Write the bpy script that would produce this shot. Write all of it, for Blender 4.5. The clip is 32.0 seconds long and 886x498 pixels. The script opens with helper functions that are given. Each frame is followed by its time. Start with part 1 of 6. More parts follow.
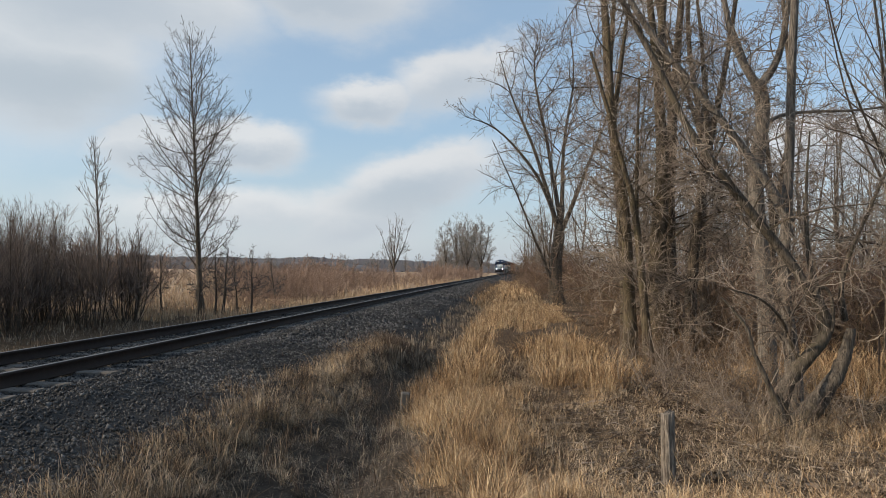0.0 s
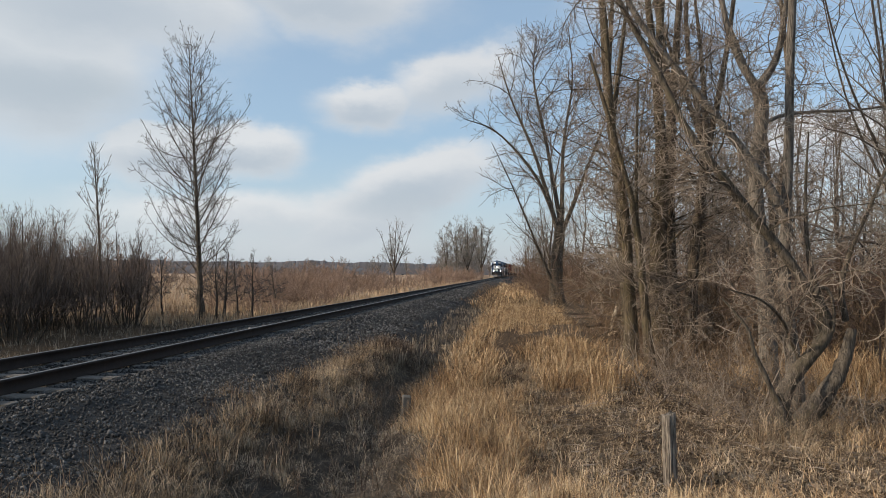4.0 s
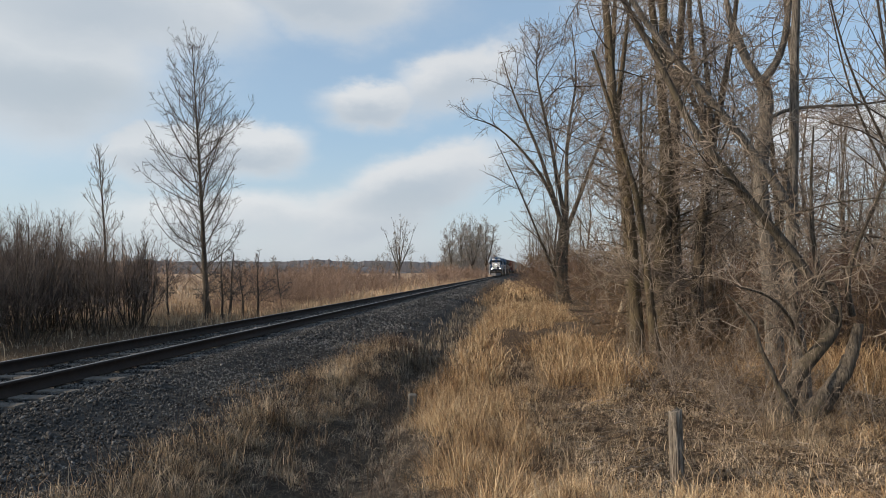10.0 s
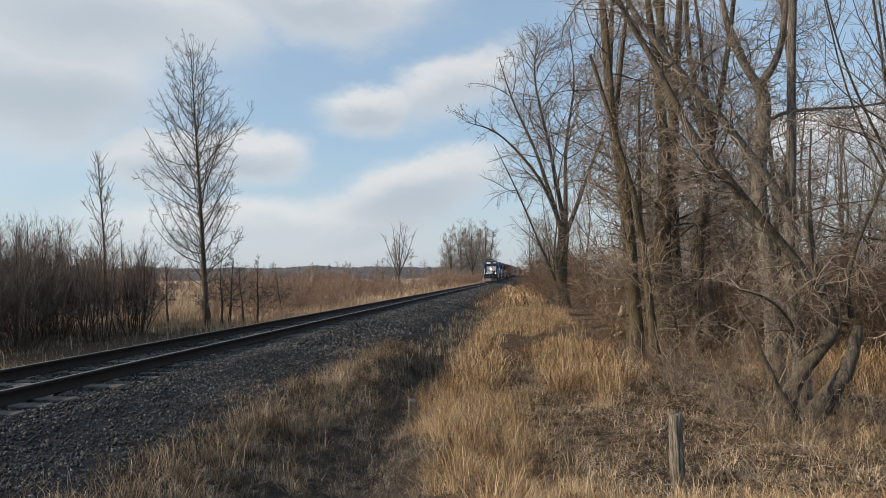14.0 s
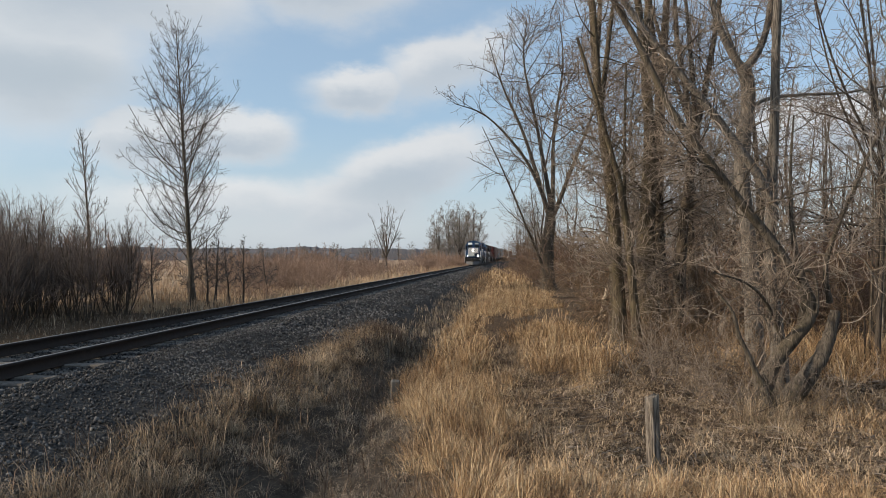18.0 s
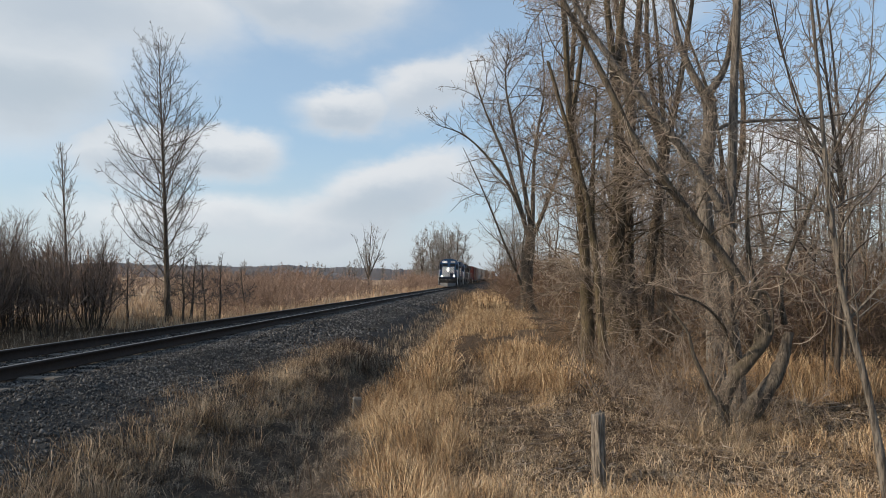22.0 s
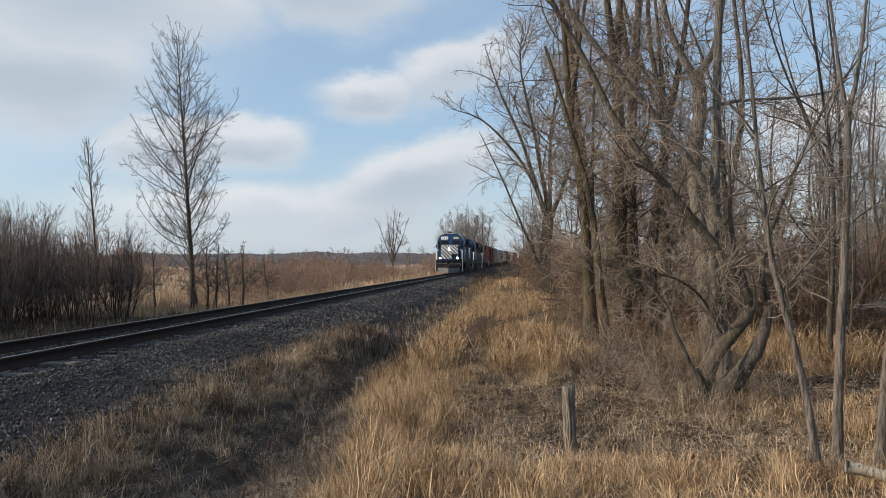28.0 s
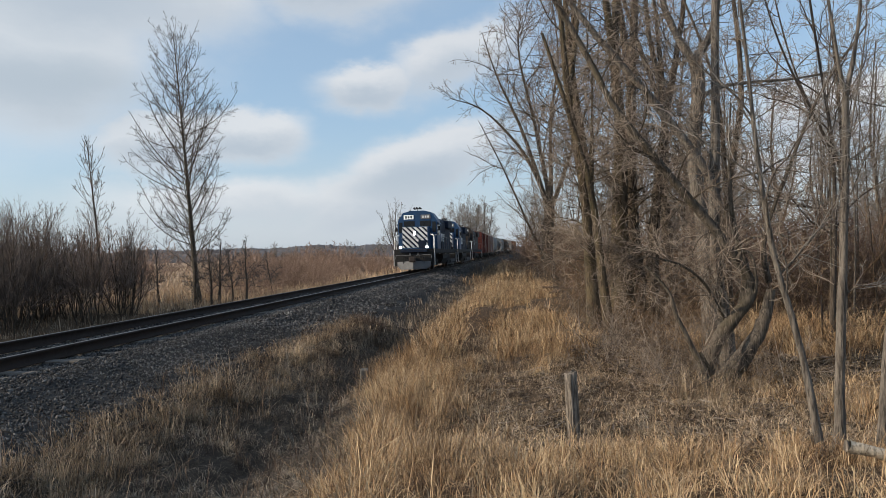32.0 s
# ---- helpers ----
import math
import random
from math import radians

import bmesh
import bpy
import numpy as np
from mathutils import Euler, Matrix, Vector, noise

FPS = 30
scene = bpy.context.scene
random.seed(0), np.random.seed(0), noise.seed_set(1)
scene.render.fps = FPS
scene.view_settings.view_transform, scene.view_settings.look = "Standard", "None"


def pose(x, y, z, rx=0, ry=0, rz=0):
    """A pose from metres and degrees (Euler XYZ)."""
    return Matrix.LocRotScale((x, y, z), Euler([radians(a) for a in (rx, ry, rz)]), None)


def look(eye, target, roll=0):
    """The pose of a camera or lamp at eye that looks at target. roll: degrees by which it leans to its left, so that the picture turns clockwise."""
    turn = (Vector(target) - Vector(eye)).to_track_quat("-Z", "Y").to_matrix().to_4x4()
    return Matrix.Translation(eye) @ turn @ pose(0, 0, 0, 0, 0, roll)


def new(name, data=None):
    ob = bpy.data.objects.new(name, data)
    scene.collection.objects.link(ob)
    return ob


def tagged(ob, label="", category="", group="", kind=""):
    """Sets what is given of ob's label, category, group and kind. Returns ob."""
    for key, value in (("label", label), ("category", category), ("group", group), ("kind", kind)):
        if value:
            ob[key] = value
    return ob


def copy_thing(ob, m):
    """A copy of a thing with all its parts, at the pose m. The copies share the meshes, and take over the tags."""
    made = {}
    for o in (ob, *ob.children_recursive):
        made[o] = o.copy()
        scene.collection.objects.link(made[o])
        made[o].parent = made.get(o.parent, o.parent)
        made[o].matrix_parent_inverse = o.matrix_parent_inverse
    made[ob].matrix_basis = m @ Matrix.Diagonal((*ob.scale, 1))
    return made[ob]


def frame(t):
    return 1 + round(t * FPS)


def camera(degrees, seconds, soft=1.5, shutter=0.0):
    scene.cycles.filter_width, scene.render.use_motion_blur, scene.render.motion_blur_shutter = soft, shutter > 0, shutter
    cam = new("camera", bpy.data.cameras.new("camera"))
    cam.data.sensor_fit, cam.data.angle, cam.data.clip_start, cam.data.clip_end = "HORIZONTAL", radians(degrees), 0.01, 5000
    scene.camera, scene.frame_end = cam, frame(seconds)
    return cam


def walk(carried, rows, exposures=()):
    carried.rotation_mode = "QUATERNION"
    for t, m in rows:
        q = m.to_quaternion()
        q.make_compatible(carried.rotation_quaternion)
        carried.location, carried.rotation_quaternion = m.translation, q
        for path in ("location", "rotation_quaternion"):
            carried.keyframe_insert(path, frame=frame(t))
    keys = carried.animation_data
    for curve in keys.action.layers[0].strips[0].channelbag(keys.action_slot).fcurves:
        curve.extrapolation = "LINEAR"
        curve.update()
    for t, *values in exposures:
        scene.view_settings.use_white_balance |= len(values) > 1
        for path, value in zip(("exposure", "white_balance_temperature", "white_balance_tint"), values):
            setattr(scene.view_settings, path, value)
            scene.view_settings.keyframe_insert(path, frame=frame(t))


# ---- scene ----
cam = camera(63.3, 32.0, soft=0.65)
PATH = [
    (0, (6.299, -0.002, 1.331), (6.096, 1.987, 1.392), 0.7),
    (0.5, (6.301, -0.003, 1.335), (6.098, 1.985, 1.397), 0.6),
    (1, (6.306, 0.007, 1.355), (6.113, 1.997, 1.403), -0.4),
    (1.5, (6.306, -0.023, 1.353), (6.113, 1.967, 1.408), -0.1),
    (2, (6.306, -0.044, 1.345), (6.113, 1.946, 1.397), 0.5),
    (2.5, (6.309, -0.04, 1.353), (6.107, 1.949, 1.404), 0.4),
    (3, (6.303, -0.028, 1.346), (6.103, 1.961, 1.408), 0.2),
    (3.5, (6.305, -0.008, 1.339), (6.1, 1.98, 1.406), 0.3),
    (5.5, (6.303, -0.013, 1.336), (6.106, 1.976, 1.41), 0.2),
    (6, (6.311, -0.038, 1.362), (6.122, 1.952, 1.443), 0.7),
    (6.5, (6.318, -0.031, 1.337), (6.147, 1.96, 1.419), 0.8),
    (7, (6.312, -0.015, 1.345), (6.14, 1.976, 1.417), 0.7),
    (7.5, (6.312, 0.003, 1.341), (6.107, 1.99, 1.425), 0.5),
    (8, (6.31, -0.014, 1.34), (6.102, 1.973, 1.431), 0.7),
    (8.5, (6.305, -0.033, 1.333), (6.088, 1.953, 1.424), 0.2),
    (9, (6.306, -0.029, 1.332), (6.109, 1.959, 1.415), -0.0),
    (9.5, (6.308, -0.009, 1.339), (6.113, 1.98, 1.402), -0.4),
    (10, (6.304, -0.01, 1.34), (6.087, 1.977, 1.403), -0.2),
    (10.5, (6.31, -0.001, 1.335), (6.059, 1.982, 1.397), -0.7),
    (11, (6.313, 0.001, 1.331), (6.127, 1.991, 1.377), -0.1),
    (11.5, (6.308, 0.004, 1.341), (6.106, 1.993, 1.394), -0.1),
    (12, (6.316, -0.009, 1.34), (6.114, 1.98, 1.398), -0.2),
    (12.5, (6.313, 0.003, 1.332), (6.111, 1.992, 1.394), -0.1),
    (13, (6.322, 0.013, 1.351), (6.114, 2.001, 1.414), -0.4),
    (13.5, (6.315, 0.003, 1.332), (6.099, 1.99, 1.406), -0.5),
    (14, (6.314, -0.01, 1.336), (6.098, 1.977, 1.413), -0.6),
    (14.5, (6.308, -0.012, 1.329), (6.084, 1.974, 1.402), -0.6),
    (16.5, (6.354, -0.011, 1.33), (6.08, 1.969, 1.408), 0.6),
    (17, (6.347, -0.005, 1.345), (6.044, 1.97, 1.415), 0.8),
    (17.5, (6.365, 0.0, 1.353), (6.144, 1.987, 1.392), -0.8),
    (18, (6.384, -0.012, 1.333), (6.201, 1.979, 1.36), -0.1),
    (18.5, (6.356, -0.041, 1.374), (6.219, 1.954, 1.398), 0.6),
    (19, (6.337, -0.043, 1.368), (6.174, 1.95, 1.391), 0.7),
    (19.5, (6.35, -0.023, 1.364), (6.217, 1.971, 1.419), 0.2),
    (20, (6.38, -0.022, 1.346), (6.238, 1.972, 1.415), -1.8),
    (20.5, (6.488, -0.01, 1.365), (6.241, 1.973, 1.427), 0.6),
    (21, (6.57, -0.067, 1.361), (6.356, 1.921, 1.379), 1.1),
    (21.5, (6.631, -0.088, 1.343), (6.477, 1.906, 1.381), -0.5),
    (22, (6.74, -0.03, 1.282), (6.598, 1.963, 1.367), 0.7),
    (22.5, (6.832, -0.063, 1.285), (6.658, 1.928, 1.347), -0.4),
    (23, (6.969, -0.146, 1.301), (6.861, 1.851, 1.298), 1.7),
    (23.5, (7.011, -0.232, 1.312), (6.943, 1.766, 1.269), -0.7),
    (24, (7.058, -0.332, 1.31), (7.104, 1.667, 1.239), -0.2),
    (24.5, (7.121, -0.365, 1.319), (7.25, 1.63, 1.283), -1.7),
    (25, (7.241, -0.427, 1.301), (7.399, 1.566, 1.342), 2.0),
    (25.5, (7.268, -0.439, 1.309), (7.288, 1.56, 1.261), -0.1),
    (26, (7.269, -0.422, 1.294), (7.14, 1.573, 1.234), 0.4),
    (26.5, (7.28, -0.442, 1.298), (7.135, 1.553, 1.273), -0.2),
    (28.5, (7.297, -0.456, 1.286), (7.072, 1.531, 1.326), -0.5),
    (29, (7.283, -0.448, 1.298), (7.103, 1.544, 1.33), -0.2),
    (29.5, (7.306, -0.449, 1.283), (7.035, 1.532, 1.304), -0.5),
    (30, (7.292, -0.463, 1.288), (7.065, 1.524, 1.304), 0.3),
    (30.5, (7.303, -0.453, 1.277), (7.085, 1.535, 1.307), -0.6),
    (31, (7.304, -0.441, 1.274), (7.078, 1.546, 1.305), -0.1),
    (31.5, (7.312, -0.477, 1.269), (7.084, 1.51, 1.309), -1.1),
    (32, (7.329, -0.452, 1.279), (7.106, 1.535, 1.291), -1.8),
]
walk(cam, [(t, look(eye, target, roll)) for t, eye, target, roll in PATH],
     [(0, 0.0, 6500, 10), (20, 0.0, 6500, 10), (24, 0.10, 6350, 10), (26.5, 0.08, 6350, 10), (29, 0.0, 6350, 10), (32, 0.0, 6350, 10)])

# ---- light ----
SUN_AZ, SUN_EL = -108.0, 22.0      # degrees from the track's direction (minus: to the left) and above the horizon
world = bpy.data.worlds.new("sky")
scene.world = world
world.use_nodes = True


class Nodes:
    """Short way to write node trees."""

    def __init__(self, tree):
        self.tree = tree

    def add(self, kind, inputs=None, **props):
        n = self.tree.nodes.new(kind)
        for k, v in props.items():
            setattr(n, k, v)
        for k, v in (inputs or {}).items():
            self.put(n.inputs[k], v)
        return n

    def put(self, socket, v):
        if isinstance(v, bpy.types.NodeSocket):
            self.tree.links.new(v, socket)
        else:
            socket.default_value = v

    def math(self, op, a, b=0.0, c=0.0, clamp=False):
        n = self.tree.nodes.new("ShaderNodeMath")
        n.operation, n.use_clamp = op, clamp
        for i, v in enumerate((a, b, c)):
            self.put(n.inputs[i], v)
        return n.outputs[0]

    def mix(self, f, a, b, blend="MIX"):
        n = self.tree.nodes.new("ShaderNodeMix")
        n.data_type, n.blend_type = "RGBA", blend
        n.clamp_factor = True
        self.put(n.inputs[0], f), self.put(n.inputs[6], a), self.put(n.inputs[7], b)
        return n.outputs[2]

    def ramp(self, f, stops):
        n = self.tree.nodes.new("ShaderNodeValToRGB")
        el = n.color_ramp.elements
        while len(el) < len(stops):
            el.new(0.5)
        for e, (p, c) in zip(el, stops):
            e.position, e.color = p, (*c, 1) if len(c) == 3 else c
        self.put(n.inputs[0], f)
        return n.outputs[0]

    def noise(self, vec, scale, detail=4.0, rough=0.55, distort=0.0):
        n = self.tree.nodes.new("ShaderNodeTexNoise")
        if vec is not None:
            self.put(n.inputs["Vector"], vec)
        for k, v in (("Scale", scale), ("Detail", detail), ("Roughness", rough), ("Distortion", distort)):
            n.inputs[k].default_value = v
        return n.outputs["Fac"]

    def step(self, v, lo, hi):
        n = self.tree.nodes.new("ShaderNodeMapRange")
        n.interpolation_type = "SMOOTHSTEP"
        self.put(n.inputs[0], v), self.put(n.inputs[1], lo), self.put(n.inputs[2], hi)
        return n.outputs[0]


# the sky: a clear pale blue with broken streaks of cloud
sk = Nodes(world.node_tree)
world.node_tree.nodes.clear()
nish = sk.add("ShaderNodeTexSky", sky_type="NISHITA", sun_disc=False, sun_elevation=radians(SUN_EL), sun_rotation=radians(SUN_AZ),
              air_density=1.0, dust_density=1.0, ozone_density=2.0)
tc = sk.add("ShaderNodeTexCoord")
way = tc.outputs["Generated"]
sx = sk.add("ShaderNodeSeparateXYZ", {0: way})
az = sk.math("MULTIPLY", sk.math("ARCTAN2", sx.outputs[0], sx.outputs[1]), 57.29578)
el = sk.math("MULTIPLY", sk.math("ARCSINE", sx.outputs[2]), 57.29578)
flat = sk.add("ShaderNodeCombineXYZ", {0: sk.math("MULTIPLY", az, 0.55), 1: el, 2: 0.0}).outputs[0]
w1 = sk.math("SUBTRACT", sk.noise(flat, 0.22, 5.0, 0.6), 0.5)
w2 = sk.math("SUBTRACT", sk.noise(sk.add("ShaderNodeVectorMath", {0: flat, 1: (31.0, 7.0, 3.0)}).outputs[0], 0.13, 4.0, 0.55), 0.5)
azw = sk.math("ADD", az, sk.math("MULTIPLY", w2, 9.0))
elw = sk.math("ADD", el, sk.math("MULTIPLY", w1, 4.2))
# clouds: azimuth, elevation, half width, half height, tilt (rise per degree), weight
CLOUDS = [(-37, 16.0, 12, 5.0, 0.0, 1.0), (-31, 20.5, 12, 3.4, -0.05, 1.0), (-16, 21.6, 10, 2.3, -0.06, 1.0), (-12.6, 13.6, 4.6, 1.5, 0.06, 1.0), (-5.5, 15.6, 6.5, 2.0, 0.28, 0.85),
          (-8.0, 7.6, 7.2, 2.2, 0.22, 1.0), (-13, 4.8, 9.0, 2.4, 0.12, 0.8), (-28.5, 9.2, 5.5, 1.9, 0.05, 1.0), (-22.5, 9.9, 5.0, 1.5, 0.03, 1.0), (-22, 4.6, 14, 2.2, 0.0, 0.62), (25, 9.3, 9, 2.2, 0.0, 1.0), (14, 6.0, 10, 1.8, 0.0, 0.8),
          (10, 21, 8, 2.0, 0.1, 0.5), (48, 16, 14, 4, 0.0, 0.8), (-70, 14, 22, 5, 0.0, 0.7), (-120, 18, 20, 5, 0, 0.6), (110, 15, 24, 5, 0, 0.7), (170, 16, 26, 5, 0, 0.7)]
cover, under = None, None
for ca, ce, ha, he, tilt, weight in CLOUDS:
    da = sk.math("SUBTRACT", azw, float(ca))
    de = sk.math("SUBTRACT", sk.math("SUBTRACT", elw, float(ce)), sk.math("MULTIPLY", da, float(tilt)))
    tall = sk.math("ADD", he * 1.05, sk.math("MULTIPLY", sk.step(de, 0.3 * he, -0.3 * he), he * 0.55))
    r2 = sk.math("ADD", sk.math("POWER", sk.math("ABSOLUTE", sk.math("DIVIDE", da, float(ha))), 2.0), sk.math("POWER", sk.math("ABSOLUTE", sk.math("DIVIDE", de, tall)), 2.0))
    m = sk.math("MULTIPLY", sk.math("EXPONENT", sk.math("MULTIPLY", r2, -1.1)), float(weight))
    low = sk.math("MULTIPLY", m, sk.step(de, he * 0.55, -he * 0.9))
    cover = m if cover is None else sk.math("MAXIMUM", cover, m)
    under = low if under is None else sk.math("MAXIMUM", under, low)
high = sk.math("MULTIPLY", sk.step(el, 20.0, 42.0), sk.step(sk.noise(way, 3.0, 5.0, 0.6), 0.46, 0.66))
high = sk.math("MULTIPLY", high, 0.35)
thin = sk.math("MULTIPLY", sk.noise(flat, 0.35, 6.0, 0.6), 0.20)
mask = sk.math("MAXIMUM", sk.step(sk.math("ADD", cover, thin), 0.22, 0.76), high)
haze = sk.math("MULTIPLY", sk.step(el, 11.0, -1.0), 0.55)
glow = sk.step(az, 5.0, -75.0)
blue = sk.mix(1.0, nish.outputs[0], (0.172, 0.172, 0.162, 1), "MULTIPLY")
blue = sk.mix(0.5, blue, (0.425, 0.575, 0.755, 1))
lit = sk.mix(glow, (0.73, 0.745, 0.76, 1), (0.97, 0.975, 0.96, 1))
grey = sk.mix(glow, (0.48, 0.545, 0.615, 1), (0.53, 0.585, 0.635, 1))
cloud = sk.mix(sk.math("MULTIPLY", under, 1.25, clamp=True), lit, grey)
for ca, ce, ha, he, weight in ((-33, 12.9, 6.0, 2.0, 0.7), (-38, 17, 6, 2.0, 0.3), (-8, 5.0, 5, 1.2, 0.5)):
    u = sk.math("POWER", sk.math("ABSOLUTE", sk.math("DIVIDE", sk.math("SUBTRACT", azw, float(ca)), float(ha))), 2.0)
    w = sk.math("POWER", sk.math("ABSOLUTE", sk.math("DIVIDE", sk.math("SUBTRACT", elw, float(ce)), float(he))), 2.0)
    spot = sk.math("MULTIPLY", sk.math("EXPONENT", sk.math("MULTIPLY", sk.math("ADD", u, w), -1.0)), float(weight))
    cloud = sk.mix(spot, cloud, (0.47, 0.535, 0.59, 1))
pale = sk.mix(haze, blue, (0.585, 0.63, 0.71, 1))
sky = sk.mix(sk.math("MULTIPLY", mask, 0.92), pale, cloud)
bg = sk.add("ShaderNodeBackground", {0: sky, 1: 1.0})
sk.tree.links.new(bg.outputs[0], sk.add("ShaderNodeOutputWorld").inputs[0])

sun = new("sun", bpy.data.lights.new("sun", "SUN"))
sun.data.energy, sun.data.angle, sun.data.color = 4.6, radians(1.2), (1.0, 0.84, 0.65)
a, e = radians(SUN_AZ), radians(SUN_EL)
sun.matrix_world = look((math.sin(a) * math.cos(e) * 60, math.cos(a) * math.cos(e) * 60, math.sin(e) * 60 + 5), (0, 0, 5))


# ---- materials ----
def material(name, paint, rough=0.8, metal=0.0, bump=0.0, bump_scale=40.0, spec=0.3, ridge=None):
    """paint(n, where) gives the colour; where: object coordinates in metres."""
    m = bpy.data.materials.new(name)
    m.use_nodes = True
    n = Nodes(m.node_tree)
    b = m.node_tree.nodes["Principled BSDF"]
    where = n.add("ShaderNodeTexCoord").outputs["Object"]
    n.put(b.inputs["Base Color"], paint(n, where))
    b.inputs["Roughness"].default_value, b.inputs["Metallic"].default_value = rough, metal
    b.inputs["Specular IOR Level"].default_value = spec
    if bump:
        at = n.add("ShaderNodeMapping", {"Vector": where, "Scale": ridge}).outputs[0] if ridge else where
        h = n.add("ShaderNodeBump", {"Strength": bump, "Distance": 0.02, "Height": n.noise(at, 1.0 if ridge else bump_scale, 6.0, 0.65)})
        n.put(b.inputs["Normal"], h.outputs[0])
    return m


def worn(base, spots, scale=3.0, fine=40.0, amount=0.6):
    def paint(n, where):
        f = n.math("MULTIPLY", n.step(n.noise(where, scale, 5.0, 0.65), 0.42, 0.70), amount)
        c = n.mix(f, (*base, 1), (*spots, 1))
        return n.mix(n.math("MULTIPLY", n.noise(where, fine, 3.0), 0.5), c, tuple(0.55 * v for v in base) + (1,))
    return paint


def islands(dark, mid, light, scale=0.8, tufts=0.0):
    """Colours that change from blade to blade or stone to stone, and slowly from place to place."""
    def paint(n, where):
        g = n.add("ShaderNodeNewGeometry").outputs["Random Per Island"]
        f = n.math("ADD", n.math("MULTIPLY", g, 0.62), n.math("MULTIPLY", n.math("SUBTRACT", n.noise(where, scale, 4.0), 0.25), 1.0))
        if tufts:
            f = n.math("ADD", f, n.math("MULTIPLY", n.math("SUBTRACT", n.noise(where, 3.2, 2.0), 0.5), tufts))
        return n.ramp(f, [(0.15, dark), (0.5, mid), (0.95, light)])
    return paint


def bark(dark, light, moss=None):
    def paint(n, where):
        s = n.add("ShaderNodeMapping", {"Vector": where, "Scale": (9.0, 9.0, 1.6)}).outputs[0]
        c = n.ramp(n.noise(s, 2.2, 6.0, 0.7), [(0.30, dark), (0.72, light)])
        c = n.mix(n.math("MULTIPLY", n.step(n.noise(where, 0.9, 4.0), 0.45, 0.7), 0.5), c, (*[0.6 * v for v in light], 1))
        s = n.add("ShaderNodeMapping", {"Vector": where, "Scale": (48.0, 48.0, 5.0)}).outputs[0]
        c = n.mix(n.math("MULTIPLY", n.step(n.noise(s, 1.0, 5.0, 0.7), 0.53, 0.40), 0.75), c, (*[0.5 * v for v in dark], 1))
        if moss:
            c = n.mix(n.math("MULTIPLY", n.step(n.noise(where, 2.0, 4.0), 0.45, 0.65), 0.5), c, (*moss, 1))
        return c
    return paint


def ground_paint(n, where):
    s = n.add("ShaderNodeSeparateXYZ", {0: where})
    x, y = s.outputs[0], s.outputs[1]
    wob = n.math("MULTIPLY", n.math("SUBTRACT", n.noise(where, 0.5, 4.0), 0.5), 2.2)
    swing = n.math("POWER", n.math("DIVIDE", n.math("MAXIMUM", n.math("SUBTRACT", y, 70.0), 0.0), 130.0), 2.0)
    xw = n.math("SUBTRACT", n.math("ADD", x, wob), n.math("MULTIPLY", swing, 1.35))
    litter = n.ramp(n.noise(where, 9.0, 7.0, 0.72), [(0.34, (0.026, 0.018, 0.013)), (0.52, (0.105, 0.073, 0.046)), (0.72, (0.30, 0.22, 0.14))])
    straw = n.ramp(n.noise(where, 14.0, 7.0, 0.75), [(0.32, (0.026, 0.017, 0.011)), (0.52, (0.085, 0.056, 0.034)), (0.74, (0.24, 0.165, 0.098))])
    field = n.ramp(n.noise(where, 0.06, 7.0, 0.7), [(0.35, (0.26, 0.175, 0.11)), (0.55, (0.42, 0.30, 0.195)), (0.70, (0.54, 0.41, 0.285))])
    dirt = n.ramp(n.noise(where, 7.0, 8.0, 0.75), [(0.32, (0.026, 0.021, 0.017)), (0.55, (0.072, 0.058, 0.045)), (0.75, (0.16, 0.13, 0.098))])
    grit = n.ramp(n.noise(where, 22.0, 6.0, 0.8), [(0.30, (0.014, 0.014, 0.014)), (0.52, (0.048, 0.046, 0.044)), (0.74, (0.13, 0.122, 0.112))])
    c = n.mix(n.math("MULTIPLY", n.step(xw, 6.3, 7.6), n.step(n.math("ADD", y, wob), 5.2, 7.0)), straw, litter)
    c = n.mix(n.step(xw, 5.6, 4.9), c, dirt)
    c = n.mix(n.step(xw, 3.5, 2.4), c, grit)
    c = n.mix(n.step(xw, -3.6, -4.6), c, straw)
    c = n.mix(n.step(xw, -12.0, -30.0), c, field)
    c = n.mix(n.math("MULTIPLY", n.step(y, 45.0, 90.0), n.step(xw, -4.0, -8.0)), c, field)
    return c


M_GROUND = material("earth_and_straw", ground_paint, 0.95, bump=0.9, bump_scale=25.0, spec=0.1)
M_STONE = material("ballast_stone", islands((0.015, 0.0152, 0.016), (0.046, 0.045, 0.045), (0.16, 0.156, 0.151), 0.5, 0.7), 0.85, bump=0.3, bump_scale=90.0)
M_TIE = material("weathered_tie", worn((0.12, 0.105, 0.09), (0.27, 0.25, 0.225), 4.0, 60.0), 0.9, bump=0.7, bump_scale=50.0)
M_RAIL = material("rusty_rail", worn((0.026, 0.019, 0.016), (0.048, 0.032, 0.025), 6.0, 60.0), 0.85, 0.0, bump=0.2)
M_RAILTOP = material("polished_railhead", worn((0.22, 0.20, 0.185), (0.12, 0.10, 0.09), 3.0, 80.0), 0.45, 0.8)
M_STRAW = material("dry_grass_tan", islands((0.058, 0.031, 0.015), (0.302, 0.184, 0.091), (0.688, 0.521, 0.321), tufts=1.1), 0.75)
M_STRAW_PALE = material("dry_grass_pale", islands((0.055, 0.035, 0.021), (0.235, 0.163, 0.097), (0.58, 0.455, 0.315), tufts=1.1), 0.8)
